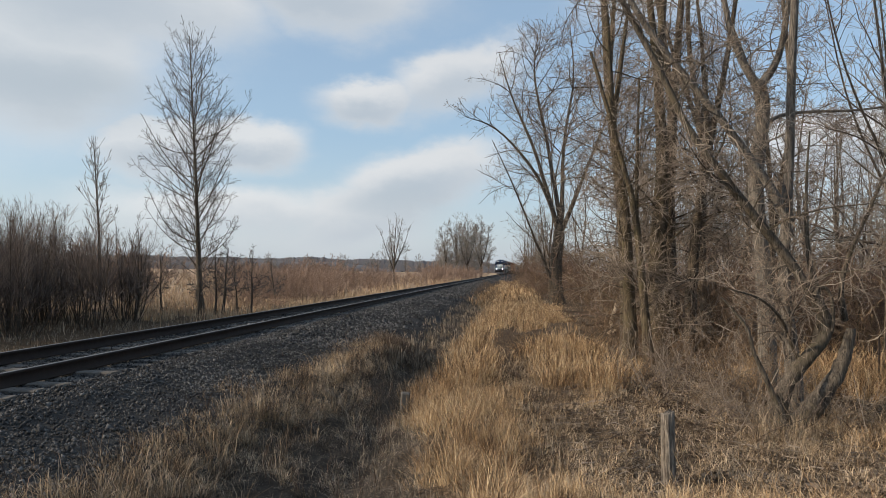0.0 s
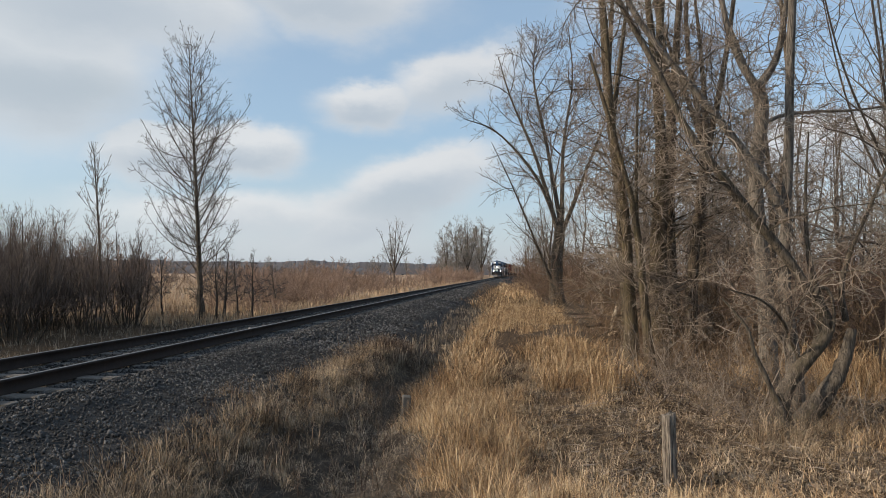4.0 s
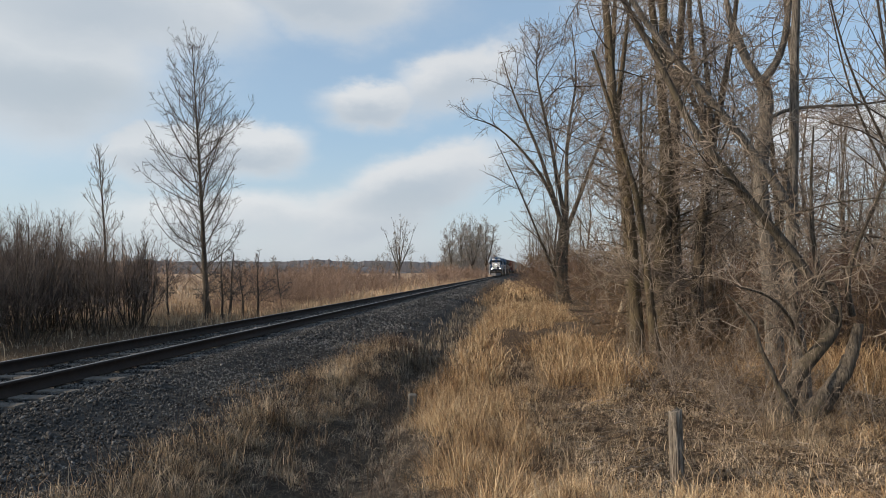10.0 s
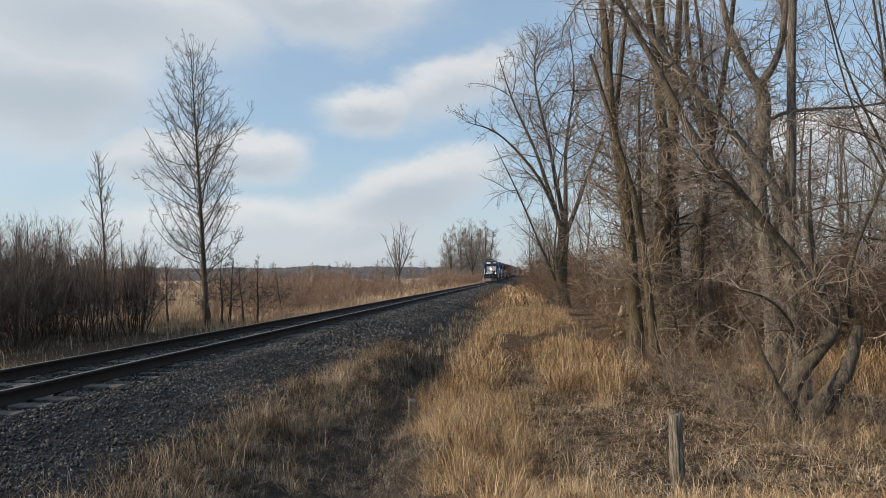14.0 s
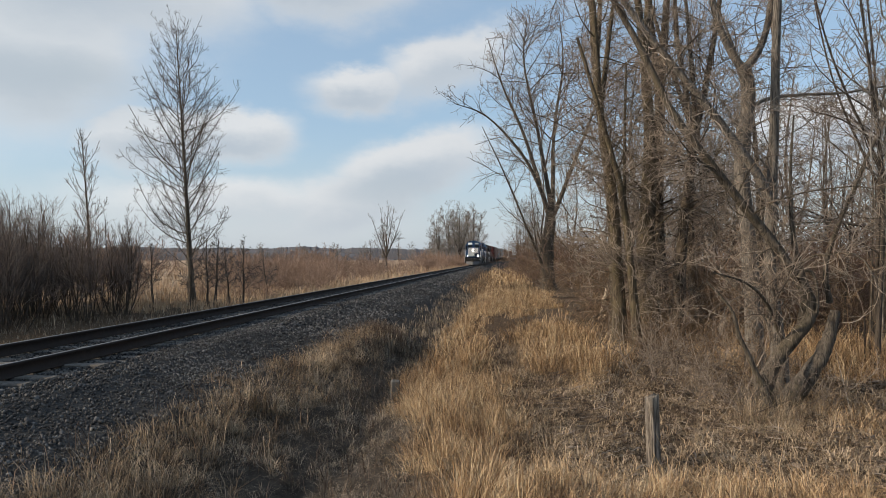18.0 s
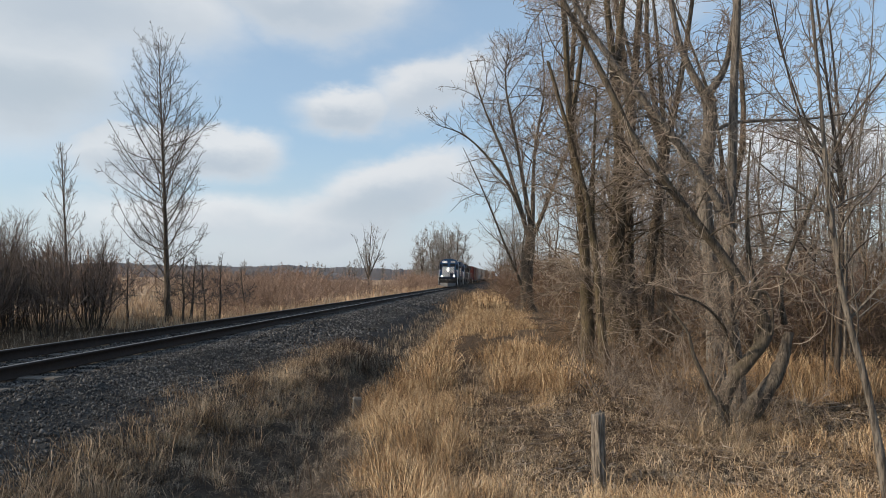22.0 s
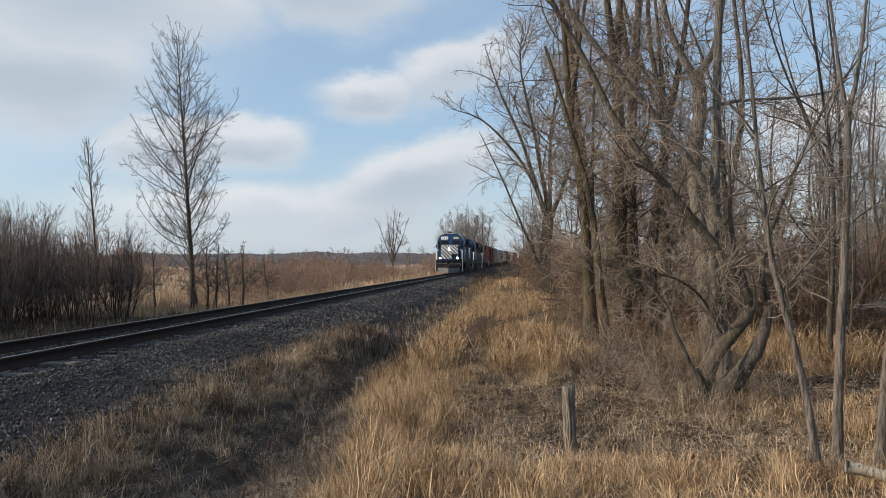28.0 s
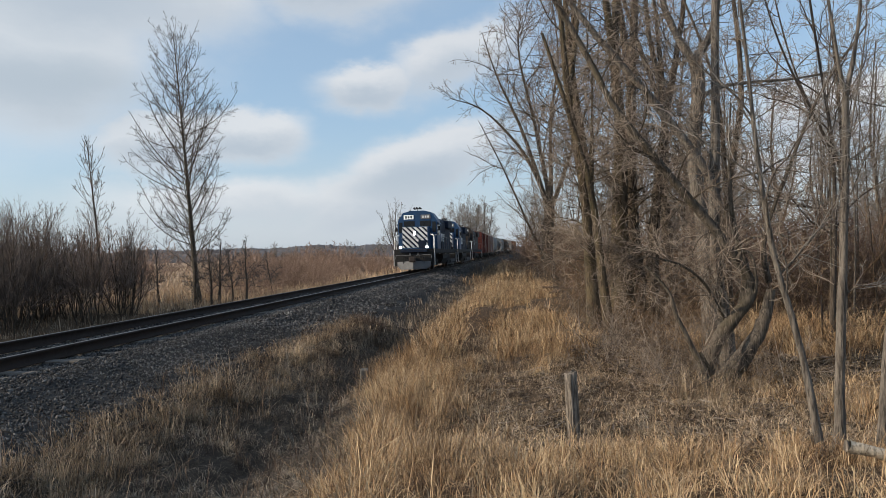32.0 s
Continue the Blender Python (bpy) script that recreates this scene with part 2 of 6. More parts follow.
M_STRAW_GREY = material("dry_grass_grey", islands((0.046, 0.036, 0.026), (0.135, 0.106, 0.078), (0.42, 0.345, 0.255), tufts=1.2), 0.85)
M_REED = material("tall_reed", islands((0.19, 0.118, 0.070), (0.40, 0.278, 0.172), (0.60, 0.46, 0.315), 0.2), 0.8)
M_BARK = material("grey_bark", bark((0.042, 0.033, 0.025), (0.188, 0.150, 0.110)), 0.9, bump=0.8, ridge=(46.0, 46.0, 6.0))
M_BARK_DARK = material("dark_bark", bark((0.035, 0.028, 0.022), (0.138, 0.110, 0.086)), 0.92, bump=0.8, ridge=(46.0, 46.0, 6.0))
M_BARK_PALE = material("pale_bark", bark((0.062, 0.054, 0.046), (0.248, 0.216, 0.182)), 0.9, bump=0.6, ridge=(46.0, 46.0, 6.0))
M_BARK_MOSS = material("mossy_bark", bark((0.040, 0.031, 0.021), (0.165, 0.128, 0.085), (0.098, 0.080, 0.040)), 0.92, bump=0.9, ridge=(46.0, 46.0, 6.0))
M_TWIG = material("twig_brown", islands((0.074, 0.054, 0.041), (0.182, 0.142, 0.110), (0.38, 0.318, 0.258)), 0.85)
M_TWIG_DARK = material("twig_dark", islands((0.040, 0.034, 0.031), (0.085, 0.074, 0.067), (0.16, 0.14, 0.125)), 0.9)
M_TWIG_GREY = material("twig_grey", islands((0.080, 0.071, 0.063), (0.18, 0.163, 0.146), (0.34, 0.31, 0.28)), 0.85)
M_TWIG_RED = material("twig_red", islands((0.115, 0.072, 0.053), (0.245, 0.165, 0.122), (0.41, 0.30, 0.23)), 0.85)
M_BRUSH_RED = material("brush_red_brown", islands((0.066, 0.040, 0.029), (0.140, 0.090, 0.066), (0.25, 0.178, 0.134)), 0.9)
M_BRUSH = material("brush_brown", islands((0.058, 0.037, 0.022), (0.142, 0.094, 0.057), (0.29, 0.205, 0.132)), 0.9)
M_THICKET = material("thicket_grey", islands((0.050, 0.037, 0.032), (0.122, 0.094, 0.080), (0.25, 0.203, 0.173)), 0.9)
M_BARK_TAN = material("tan_bark", bark((0.066, 0.056, 0.047), (0.26, 0.226, 0.188)), 0.9, bump=0.9, ridge=(60.0, 60.0, 7.0))
M_BARK_WILLOW = material("willow_bark", bark((0.042, 0.034, 0.027), (0.188, 0.158, 0.124), (0.098, 0.080, 0.050)), 0.92, bump=0.9, ridge=(46.0, 46.0, 6.0))
M_WOOD = material("weathered_post", bark((0.07, 0.058, 0.048), (0.40, 0.345, 0.285)), 0.9, bump=1.0, ridge=(70.0, 70.0, 3.0))
M_LOG = material("bleached_wood", bark((0.36, 0.29, 0.21), (0.74, 0.62, 0.46)), 0.9, bump=0.8, bump_scale=45.0)
M_CONCRETE = material("stained_concrete", worn((0.13, 0.12, 0.105), (0.07, 0.063, 0.056), 4.0, 50.0), 0.9, bump=0.5)
# Far wood: distance haze is put into the colour as a pale blue-grey.
def hazed_wood_paint(n, where):
    s = n.add("ShaderNodeMapping", {"Vector": where, "Scale": (0.35, 0.05, 0.06)}).outputs[0]
    return n.ramp(n.noise(s, 1.0, 6.0, 0.7), [(0.3, (0.125, 0.120, 0.126)), (0.7, (0.155, 0.147, 0.152))])


M_FARWOOD = material("far_wood", hazed_wood_paint, 0.95)


# ---- mesh tools ----
def mesh(name, verts, quads=None, tris=None, mat=None, smooth=False, mats=None, index=None):
    """A mesh from arrays of vertices and of faces with four and three corners."""
    q = np.zeros((0, 4), np.int32) if quads is None else np.asarray(quads, np.int32).reshape(-1, 4)
    t = np.zeros((0, 3), np.int32) if tris is None else np.asarray(tris, np.int32).reshape(-1, 3)
    v = np.asarray(verts, np.float32).reshape(-1, 3)
    me = bpy.data.meshes.new(name)
    me.vertices.add(len(v))
    me.vertices.foreach_set("co", v.ravel())
    me.loops.add(q.size + t.size)
    me.loops.foreach_set("vertex_index", np.concatenate([q.ravel(), t.ravel()]))
    me.polygons.add(len(q) + len(t))
    me.polygons.foreach_set("loop_start", np.concatenate([np.arange(len(q)) * 4, q.size + np.arange(len(t)) * 3]).astype(np.int32))
    for m in (mats or [mat]):
        me.materials.append(m)
    if index is not None:
        me.polygons.foreach_set("material_index", np.asarray(index, np.int32))
    if smooth:
        me.polygons.foreach_set("use_smooth", np.ones(len(q) + len(t), bool))
    me.update(calc_edges=True)
    return me


def thing(name, label, category, data=None, group="", kind="", at=None):
    ob = new(name, data)
    if at is not None:
        ob.matrix_basis = at
    return tagged(ob, label, category, group, kind)


def part(name, bm, mat, parent, label="", smooth=False):
    """Links a bmesh (or a finished mesh) as one mesh object under a thing or a part."""
    if isinstance(bm, bmesh.types.BMesh):
        bmesh.ops.recalc_face_normals(bm, faces=bm.faces)
        me = bpy.data.meshes.new(name)
        bm.to_mesh(me)
        bm.free()
        me.materials.append(mat)
        if smooth:
            me.polygons.foreach_set("use_smooth", np.ones(len(me.polygons), bool))
    else:
        me = bm
    ob = new(name, me)
    ob.parent = parent
    return tagged(ob, label) if label else ob


def box(x0, x1, y0, y1, z0, z1, bevel=0.0, bm=None, m=None):
    bm = bm or bmesh.new()
    r = bmesh.ops.create_cube(bm, size=1.0, matrix=(m or Matrix()) @ Matrix.Translation(((x0 + x1) / 2, (y0 + y1) / 2, (z0 + z1) / 2)) @ Matrix.Diagonal((x1 - x0, y1 - y0, z1 - z0, 1)))
    if bevel:
        vs = set(r["verts"])
        bmesh.ops.bevel(bm, geom=[e for e in bm.edges if e.verts[0] in vs and e.verts[1] in vs], offset=bevel, segments=1, affect="EDGES", profile=0.5)
    return bm


def prism(outline, y0, y1, bm=None, axis="y"):
    """An outline in (x, z) drawn out along y, or in (y, z) drawn out along x."""
    bm = bm or bmesh.new()
    put = (lambda a, b, c: (a, c, b)) if axis == "y" else (lambda a, b, c: (c, a, b))
    v0 = [bm.verts.new(put(a, b, y0)) for a, b in outline]
    v1 = [bm.verts.new(put(a, b, y1)) for a, b in outline]
    n = len(outline)
    bm.faces.new(v0), bm.faces.new(v1[::-1])
    for i in range(n):
        bm.faces.new((v0[i], v0[(i + 1) % n], v1[(i + 1) % n], v1[i]))
    return bm


def rod(p, q, r, sides=8, bm=None, r2=None):
    bm = bm or bmesh.new()
    p, q = Vector(p), Vector(q)
    m = Matrix.Translation((p + q) / 2) @ (q - p).to_track_quat("Z", "Y").to_matrix().to_4x4()
    bmesh.ops.create_cone(bm, cap_ends=True, segments=sides, radius1=r, radius2=r if r2 is None else r2, depth=(q - p).length, matrix=m)
    return bm


def rods(points, r, sides=6, bm=None):
    for p, q in zip(points, points[1:]):
        bm = rod(p, q, r, sides, bm)
    return bm


def smooth01(v, lo, hi):
    u = np.clip((v - lo) / (hi - lo), 0, 1)
    return u * u * (3 - 2 * u)


def rough_field(x, y, s):
    """A smooth field of bumps, about -1 to 1, s metres wide."""
    k = 2 * np.pi / s
    return (np.sin(k * (0.9 * x + 0.35 * y) + 1.3) * np.sin(k * (0.8 * y - 0.45 * x) + 0.4) + 0.6 * np.sin(k * 1.9 * (0.6 * x - 0.8 * y) + 2.1) * np.sin(k * 1.7 * (0.7 * x + 0.6 * y))
            + 0.4 * np.sin(k * 3.3 * (x * 0.5 + y * 0.87)) * np.sin(k * 3.1 * (0.9 * x - 0.4 * y) + 1.0)) / 1.6


def bend(y):
    """How far the track has swung to the right: straight at first, then a long gentle curve."""
    u = np.maximum(np.asarray(y, float) - 70.0, 0.0)
    near = np.minimum(u, 190.0)
    return 1.35 * (near / 130.0) ** 2 + 0.042 * (u - near)


def rise(y):
    """How far the line has climbed."""
    return 0.42 * (np.clip(np.asarray(y, float) - 80.0, 0.0, 165.0) / 145.0) ** 2


PROFILE_X = [-3000, -500, -60, -14, -7, -4.0, -2.9, -2.5, 1.0, 1.4, 2.5, 3.4, 4.3, 4.9, 5.7, 7.2, 12, 40, 3000]
PROFILE_Z = [2.5, -0.4, -1.2, -1.3, -1.25, -0.75, -0.33, -0.225, -0.225, -0.33, -0.50, -0.82, -1.02, -0.93, -0.72, -0.75, -0.75, -0.5, 0.0]


def ground_z(x, y):
    x, y = np.asarray(x, float), np.asarray(y, float)
    x = x - bend(y)
    z = np.interp(x, PROFILE_X, PROFILE_Z) + rise(y)
    z = z + 0.75 * (1 - smooth01(y, 2.5, 8.0)) * smooth01(x, 4.4, 7.0)
    z = z + 0.42 * np.exp(-((x - 3.3) / 0.5) ** 2 - ((y - 16.5) / 2.8) ** 2) - 0.10 * np.exp(-((x - 4.5) / 0.4) ** 2 - ((y - 9.0) / 3.0) ** 2)
    off = np.clip((np.abs(x + 0.75) - 2.0) / 1.5, 0, 1)
    return z + off * (0.045 * rough_field(x, y, 1.7) + 0.06 * rough_field(x, y, 6.0) + 0.035 * rough_field(x + 2, y, 0.62)) + (0.012 + 0.035 * np.exp(-((x - 4.1) / 0.9) ** 2)) * rough_field(x, y, 0.55)


# ---- ground ----
def graded(stops):
    out = []
    for (a, b, d) in stops:
        out += list(np.arange(a, b, d))
    return np.array(out + [stops[-1][1]])


gx = graded([(-3000, -500, 250), (-500, -100, 40), (-100, -20, 4), (-20, -4, 0.5), (-4, 12, 0.16), (12, 30, 0.6), (30, 100, 5), (100, 500, 40), (500, 3000, 250)])
gy = graded([(-3000, -500, 250), (-500, -60, 40), (-60, -8, 3), (-8, 1, 0.4), (1, 24, 0.16), (24, 70, 0.6), (70, 300, 5), (300, 600, 40), (600, 4000, 250)])
XX, YY = np.meshgrid(gx, gy)
V = np.stack([XX, YY, ground_z(XX, YY)], -1).reshape(-1, 3)
I = np.arange(len(gx) * len(gy)).reshape(len(gy), len(gx))
Q = np.stack([I[:-1, :-1], I[:-1, 1:], I[1:, 1:], I[1:, :-1]], -1).reshape(-1, 4)
ground = thing("ground", "dry straw field, leaf litter and cinder bank in early spring", "ground", mesh("ground", V, Q, mat=M_GROUND, smooth=True), kind="structure")

# ---- railway track ----
track = thing("railway_track", "single railway track on dark crushed-stone ballast", "railway track", kind="structure")
HEAD = [(-0.036, 0.0), (0.036, 0.0), (0.038, -0.03), (0.010, -0.045), (0.009, -0.14), (0.07, -0.165), (0.07, -0.18), (-0.07, -0.18), (-0.07, -0.165), (-0.009, -0.14), (-0.010, -0.045), (-0.038, -0.03)]
def swept(name, outline, mat):
    """An outline in (x, z) drawn along the track's curve."""
    ys = np.concatenate([[-60.0], np.arange(70.0, 400.0, 6.0), [700.0]])
    o = np.array(outline)
    m = len(o)
    v = np.stack([bend(ys)[:, None] + o[None, :, 0], np.repeat(ys[:, None], m, 1), o[None, :, 1] + rise(ys)[:, None]], -1)
    j, s = np.arange(len(ys) - 1)[:, None], np.arange(m)[None]
    return mesh(name, v, np.stack([j * m + s, j * m + (s + 1) % m, (j + 1) * m + (s + 1) % m, (j + 1) * m + s], -1), mat=mat)


for cx in (0.0, -1.5):
    rail = part("rail", swept("rail", [(cx + u, w) for u, w in HEAD], M_RAIL), None, track, "rust-brown steel rail")
    part("railhead", swept("railhead", [(cx + u, w) for u, w in ((-0.032, 0.004), (0.032, 0.004), (0.032, 0.0005), (-0.032, 0.0005))], M_RAILTOP), None, rail, "bright worn running surface")
rng = np.random.default_rng(5)
tie_mesh = []
for k in range(3):
    bm = box(-1.3, 1.3, -0.115, 0.115, -0.17, 0.0, 0.012)
    for v in bm.verts:
        v.co += Vector(rng.normal(0, 0.006, 3))
    me = bpy.data.meshes.new("tie")
    bm.to_mesh(me)
    bm.free()
    me.materials.append(M_TIE)
    tie_mesh.append(me)
for k in range(300):
    y = -6 + 0.51 * k
    tie = new("tie", tie_mesh[k % 3])
    tie.parent = track
    tie.matrix_basis = pose(-0.75 + float(bend(y)) + rng.normal(0, 0.05), y + rng.normal(0, 0.02), -0.20 + float(rise(y)) + rng.normal(0, 0.008) + (0.03 if 4.5 < y < 10 else 0), 0, rng.normal(0, 0.5), rng.normal(0, 0.8))


def stones(points, size, seed):
    """Broken stones: lumps with six corners, turned at random."""
    r = np.random.default_rng(seed)
    n = len(points)
    c = np.array([(1, 0, 0), (-1, 0, 0), (0, 1, 0), (0, -1, 0), (0, 0, 1), (0, 0, -1)], float) * 0.62
    v = c[None] + r.uniform(-0.26, 0.26, (n, 6, 3))
    v = v * (size * r.lognormal(0, 0.32, n))[:, None, None] * r.uniform(0.6, 1.15, (n, 1, 3))
    q = r.normal(size=(n, 4))
    q /= np.linalg.norm(q, axis=1, keepdims=True)
    w, x, y, z = q.T
    R = np.stack([1 - 2 * (y * y + z * z), 2 * (x * y - z * w), 2 * (x * z + y * w), 2 * (x * y + z * w), 1 - 2 * (x * x + z * z), 2 * (y * z - x * w),
                  2 * (x * z - y * w), 2 * (y * z + x * w), 1 - 2 * (x * x + y * y)], -1).reshape(n, 3, 3)
    v = np.einsum("nij,nkj->nki", R, v) + points[:, None]
    f = np.array([(0, 2, 4), (2, 1, 4), (1, 3, 4), (3, 0, 4), (2, 0, 5), (1, 2, 5), (3, 1, 5), (0, 3, 5)])
    return v.reshape(-1, 3), (f[None] + 6 * np.arange(n)[:, None, None]).reshape(-1, 3)


def scatter(n, x0, x1, y0, y1, seed, power=1.0):
    r = np.random.default_rng(seed)
    x = r.uniform(x0, x1, n)
    y = y0 + (y1 - y0) * r.uniform(0, 1, n) ** power
    return x, y


x, y = scatter(60000, -2.6, 4.8, 1.5, 16.0, 11, 1.35)
keep = (x < 2.95 + 0.7 * rough_field(x, y, 2.3)) & (np.random.default_rng(3).uniform(size=len(x)) < np.where(x > 2.2, 0.75, 1))
x, y = x[keep], y[keep]
p1 = np.stack([x, y, ground_z(x, y) + 0.012], -1)
x, y = scatter(16000, -2.6, 3.6, 16.0, 45.0, 12, 1.5)
keep = x < 2.8 + 0.7 * rough_field(x, y, 2.3)
x, y = x[keep], y[keep]
p2 = np.stack([x, y, ground_z(x, y) + 0.012], -1)
x, y = scatter(11000, -2.8, 3.4, 45.0, 150.0, 13, 1.35)
k = x < 2.6 + 0.6 * rough_field(x, y, 3.3)
x, y = x[k] + bend(y[k]), y[k]
p3 = np.stack([x, y, ground_z(x, y) + 0.01], -1)
x, y = scatter(6000, -2.6, 3.4, -9.0, 1.5, 14)
k = x < 2.95 + 0.7 * rough_field(x, y, 2.3)
p0 = np.stack([x[k], y[k], ground_z(x[k], y[k]) + 0.012], -1)
x, y = scatter(7000, -1.4, -0.1, 3.0, 34.0, 15, 1.3)
k = rough_field(x, y, 2.4) + smooth01(y, 5.0, 11.0) > 0.2
p4 = np.stack([x[k], y[k], np.full(k.sum(), -0.185) + np.random.default_rng(2).uniform(-0.01, 0.01, k.sum())], -1)
x, y = scatter(2600, 0.15, 0.75, 6.0, 30.0, 16, 1.3)
p5 = np.stack([x, y, np.full(len(x), -0.195)], -1)
p1 = np.vstack([p1, p0, p4, p5])
v1, q1 = stones(p1, 0.026, 1)
v2, q2 = stones(np.vstack([p2, p3]), np.concatenate([np.full(len(p2), 0.05), np.full(len(p3), 0.085)]), 2)
thing("ballast", "dark grey crushed stone ballast along the track", "ballast", mesh("ballast", np.vstack([v1, v2]), tris=np.vstack([q1, q2 + len(v1)]), mat=M_STONE), kind="stuff")


# ---- grass ----
def blades(px, py, height, width, seed, lean=0.35, comb=0.0, lift=0.0):
    """Bent grass blades: a strip of three pieces each. comb: how far neighbours lean the same way."""
    r = np.random.default_rng(seed)
    n = len(px)
    z = ground_z(px, py) - 0.01 + lift * r.uniform(0, 1, n)
    a, b = r.uniform(0, 2 * np.pi, n), r.uniform(0, 2 * np.pi, n)
    h = height * r.uniform(0.55, 1.15, n)
    w = width * r.uniform(0.7, 1.3, n)
    d = np.stack([np.cos(a), np.sin(a)], -1)
    s = np.stack([np.cos(b), np.sin(b)], -1) * w[:, None] * 0.5
    k = np.minimum(np.abs(r.normal(0, lean, n)) + comb * (0.5 + 0.5 * rough_field(px + 9, py, 1.1)), 1.05) * h
    if comb:
        way_ = np.pi * (rough_field(px, py, 1.6) + rough_field(py, px + 4, 0.7))
        d = d * 0.5 + np.stack([np.cos(way_), np.sin(way_)], -1) * 0.9
    base = np.stack([px, py], -1)
    hz = np.sqrt(np.maximum(h * h - k * k * 0.9, 0.03 * h * h))
    droop = r.uniform(0.0, 0.75, n)
    rows = []
    for u, wide in ((0.0, 1.0), (0.5, 0.9), (0.82, 0.6), (1.0, 0.0)):
        c = base + d * (k * (0.2 * u + 0.8 * u * u))[:, None]
        zz = z + hz * (1.15 * u - droop * (0.15 * u + 0.55 * u ** 3))
        rows += [np.c_[c - s * wide, zz], np.c_[c + s * wide, zz]] if wide else [np.c_[c, zz]]
    v = np.stack(rows, 1)
    i = 7 * np.arange(n)[:, None]
    q = np.stack([i + np.array([0, 1, 3, 2]), i + np.array([2, 3, 5, 4])], 1).reshape(-1, 4)
    return v.reshape(-1, 3), q, i + np.array([4, 5, 6])


def tufts(cx, cy, per, spread, height, width, seed, splay=0.6, lift=0.0):
    """Grass that grows in fountains: per blades round each centre, the outer ones leaning outwards."""
    r = np.random.default_rng(seed)
    n = len(cx)
    size = np.repeat(r.uniform(0.55, 1.3, n), per)
    tone = np.repeat(r.uniform(-0.25, 0.25, (n, 2)), per, axis=0)
    o = r.normal(0, 1, (n * per, 2))
    px, py = np.repeat(cx, per) + o[:, 0] * spread * size, np.repeat(cy, per) + o[:, 1] * spread * size
    h = np.repeat(height * np.ones(n), per) * size * r.uniform(0.45, 1.1, n * per)
    d = o * 0.8 + r.normal(0, 0.6, o.shape) + tone * 2
    ln = np.linalg.norm(d, axis=1, keepdims=True) + 1e-6
    k = np.minimum(splay * np.minimum(ln[:, 0], 1.8) * r.uniform(0.3, 1.0, len(h)), 0.98) * h
    d = d / ln
    z = ground_z(px, py) - 0.01 + lift * r.uniform(0, 1, len(h))
    b = r.uniform(0, 2 * np.pi, len(h))
    s = np.stack([np.cos(b), np.sin(b)], -1) * (width * r.uniform(0.6, 1.3, len(h)) * 0.5)[:, None]
    up = np.sqrt(np.maximum(h * h - k * k, 0.02 * h * h))
    droop = r.uniform(0.0, 0.9, len(h)) * k / np.maximum(h, 1e-6)
    rows = []
    base = np.stack([px, py], -1)
    side = np.stack([-d[:, 1], d[:, 0]], -1)
    wig, wag = r.normal(0, 0.16, len(h)) * h, r.normal(0, 0.07, len(h)) * h
    nod = r.uniform(0, 1, len(h)) ** 2 * 0.5
    for u, wide in ((0.0, 1.0), (0.5, 0.85), (0.82, 0.6), (1.0, 0.0)):
        c = base + d * (k * (0.25 * u + 0.75 * u * u) + nod * 0.4 * h * u ** 4)[:, None] + side * (wig * u * u + wag * math.sin(5.2 * u))[:, None]
        zz = z + up * (1.1 * u - droop * 0.8 * u ** 3 - nod * u ** 4)
        rows += [np.c_[c - s * wide, zz], np.c_[c + s * wide, zz]] if wide else [np.c_[c, zz]]
    i = 7 * np.arange(len(h))[:, None]
    q = np.stack([i + np.array([0, 1, 3, 2]), i + np.array([2, 3, 5, 4])], 1).reshape(-1, 4)
    return np.stack(rows, 1).reshape(-1, 3), q, i + np.array([4, 5, 6])


def grass(name, label, sets, mat):
    V, Q, T, o = [], [], [], 0
    for v, q, t in sets:
        V.append(v), Q.append(q + o), T.append(t + o)
        o += len(v)
    return thing(name, label, "grass", mesh(name, np.vstack(V), np.vstack(Q), np.vstack(T), mat=mat), kind="stuff")


def clumped(n, x0, x1, y0, y1, seed, size=1.3, cut=0.0, power=1.0, tight=0.0, per=1):
    """Points that gather where the field of bumps is high; per: blades that share a tuft."""
    r = np.random.default_rng(seed)
    x, y = scatter(n // per, x0, x1, y0, y1, seed, power)
    f = rough_field(x + 3.1 * seed, y, size)
    k = r.uniform(-0.25, 0.25, len(x)) + f > cut
    x, y, f = x[k], y[k], f[k]
    if per > 1:
        x, y, f = np.repeat(x, per), np.repeat(y, per), np.repeat(f, per)
        x, y = x + r.normal(0, tight, len(x)), y + r.normal(0, tight, len(y))
    return x, y, np.clip(f, -0.5, 1)


def straw_edge(y):
    """Where the tan grass begins, beside the ditch: a ragged line."""
    y = np.asarray(y, float)
    line = np.interp(y, [3, 5, 6.5, 8, 11.5, 19, 30, 60], [6.25, 5.98, 5.68, 5.36, 4.85, 4.3, 3.9, 3.8])
    return line + 0.16 * np.sin(2.3 * y) + 0.12 * np.sin(5.1 * y + 1.0) + 0.3 * smooth01(y, 8, 12) * np.sin(0.9 * y + 0.4)


def on_ridge(x, y):
    """The line of fluffy tufts between the ballast and the ditch."""
    return np.exp(-((x - 3.15 - 0.35 * rough_field(x, y, 2.6)) / 0.42) ** 2) * (0.35 + 0.65 * smooth01(rough_field(x + 5, y, 1.4), -0.2, 0.3))


def by_log(x, y):
    """Trodden grass round the fallen log, and the bare hollow beside the willow."""
    return (1 - np.exp(-((x - 9.6) / 0.75) ** 2 - ((y - 3.95) / 0.5) ** 2)) * (1 - np.exp(-(((x - 11.4) / 1.0) ** 2 + ((y - 11.3) / 0.9) ** 2) ** 2))


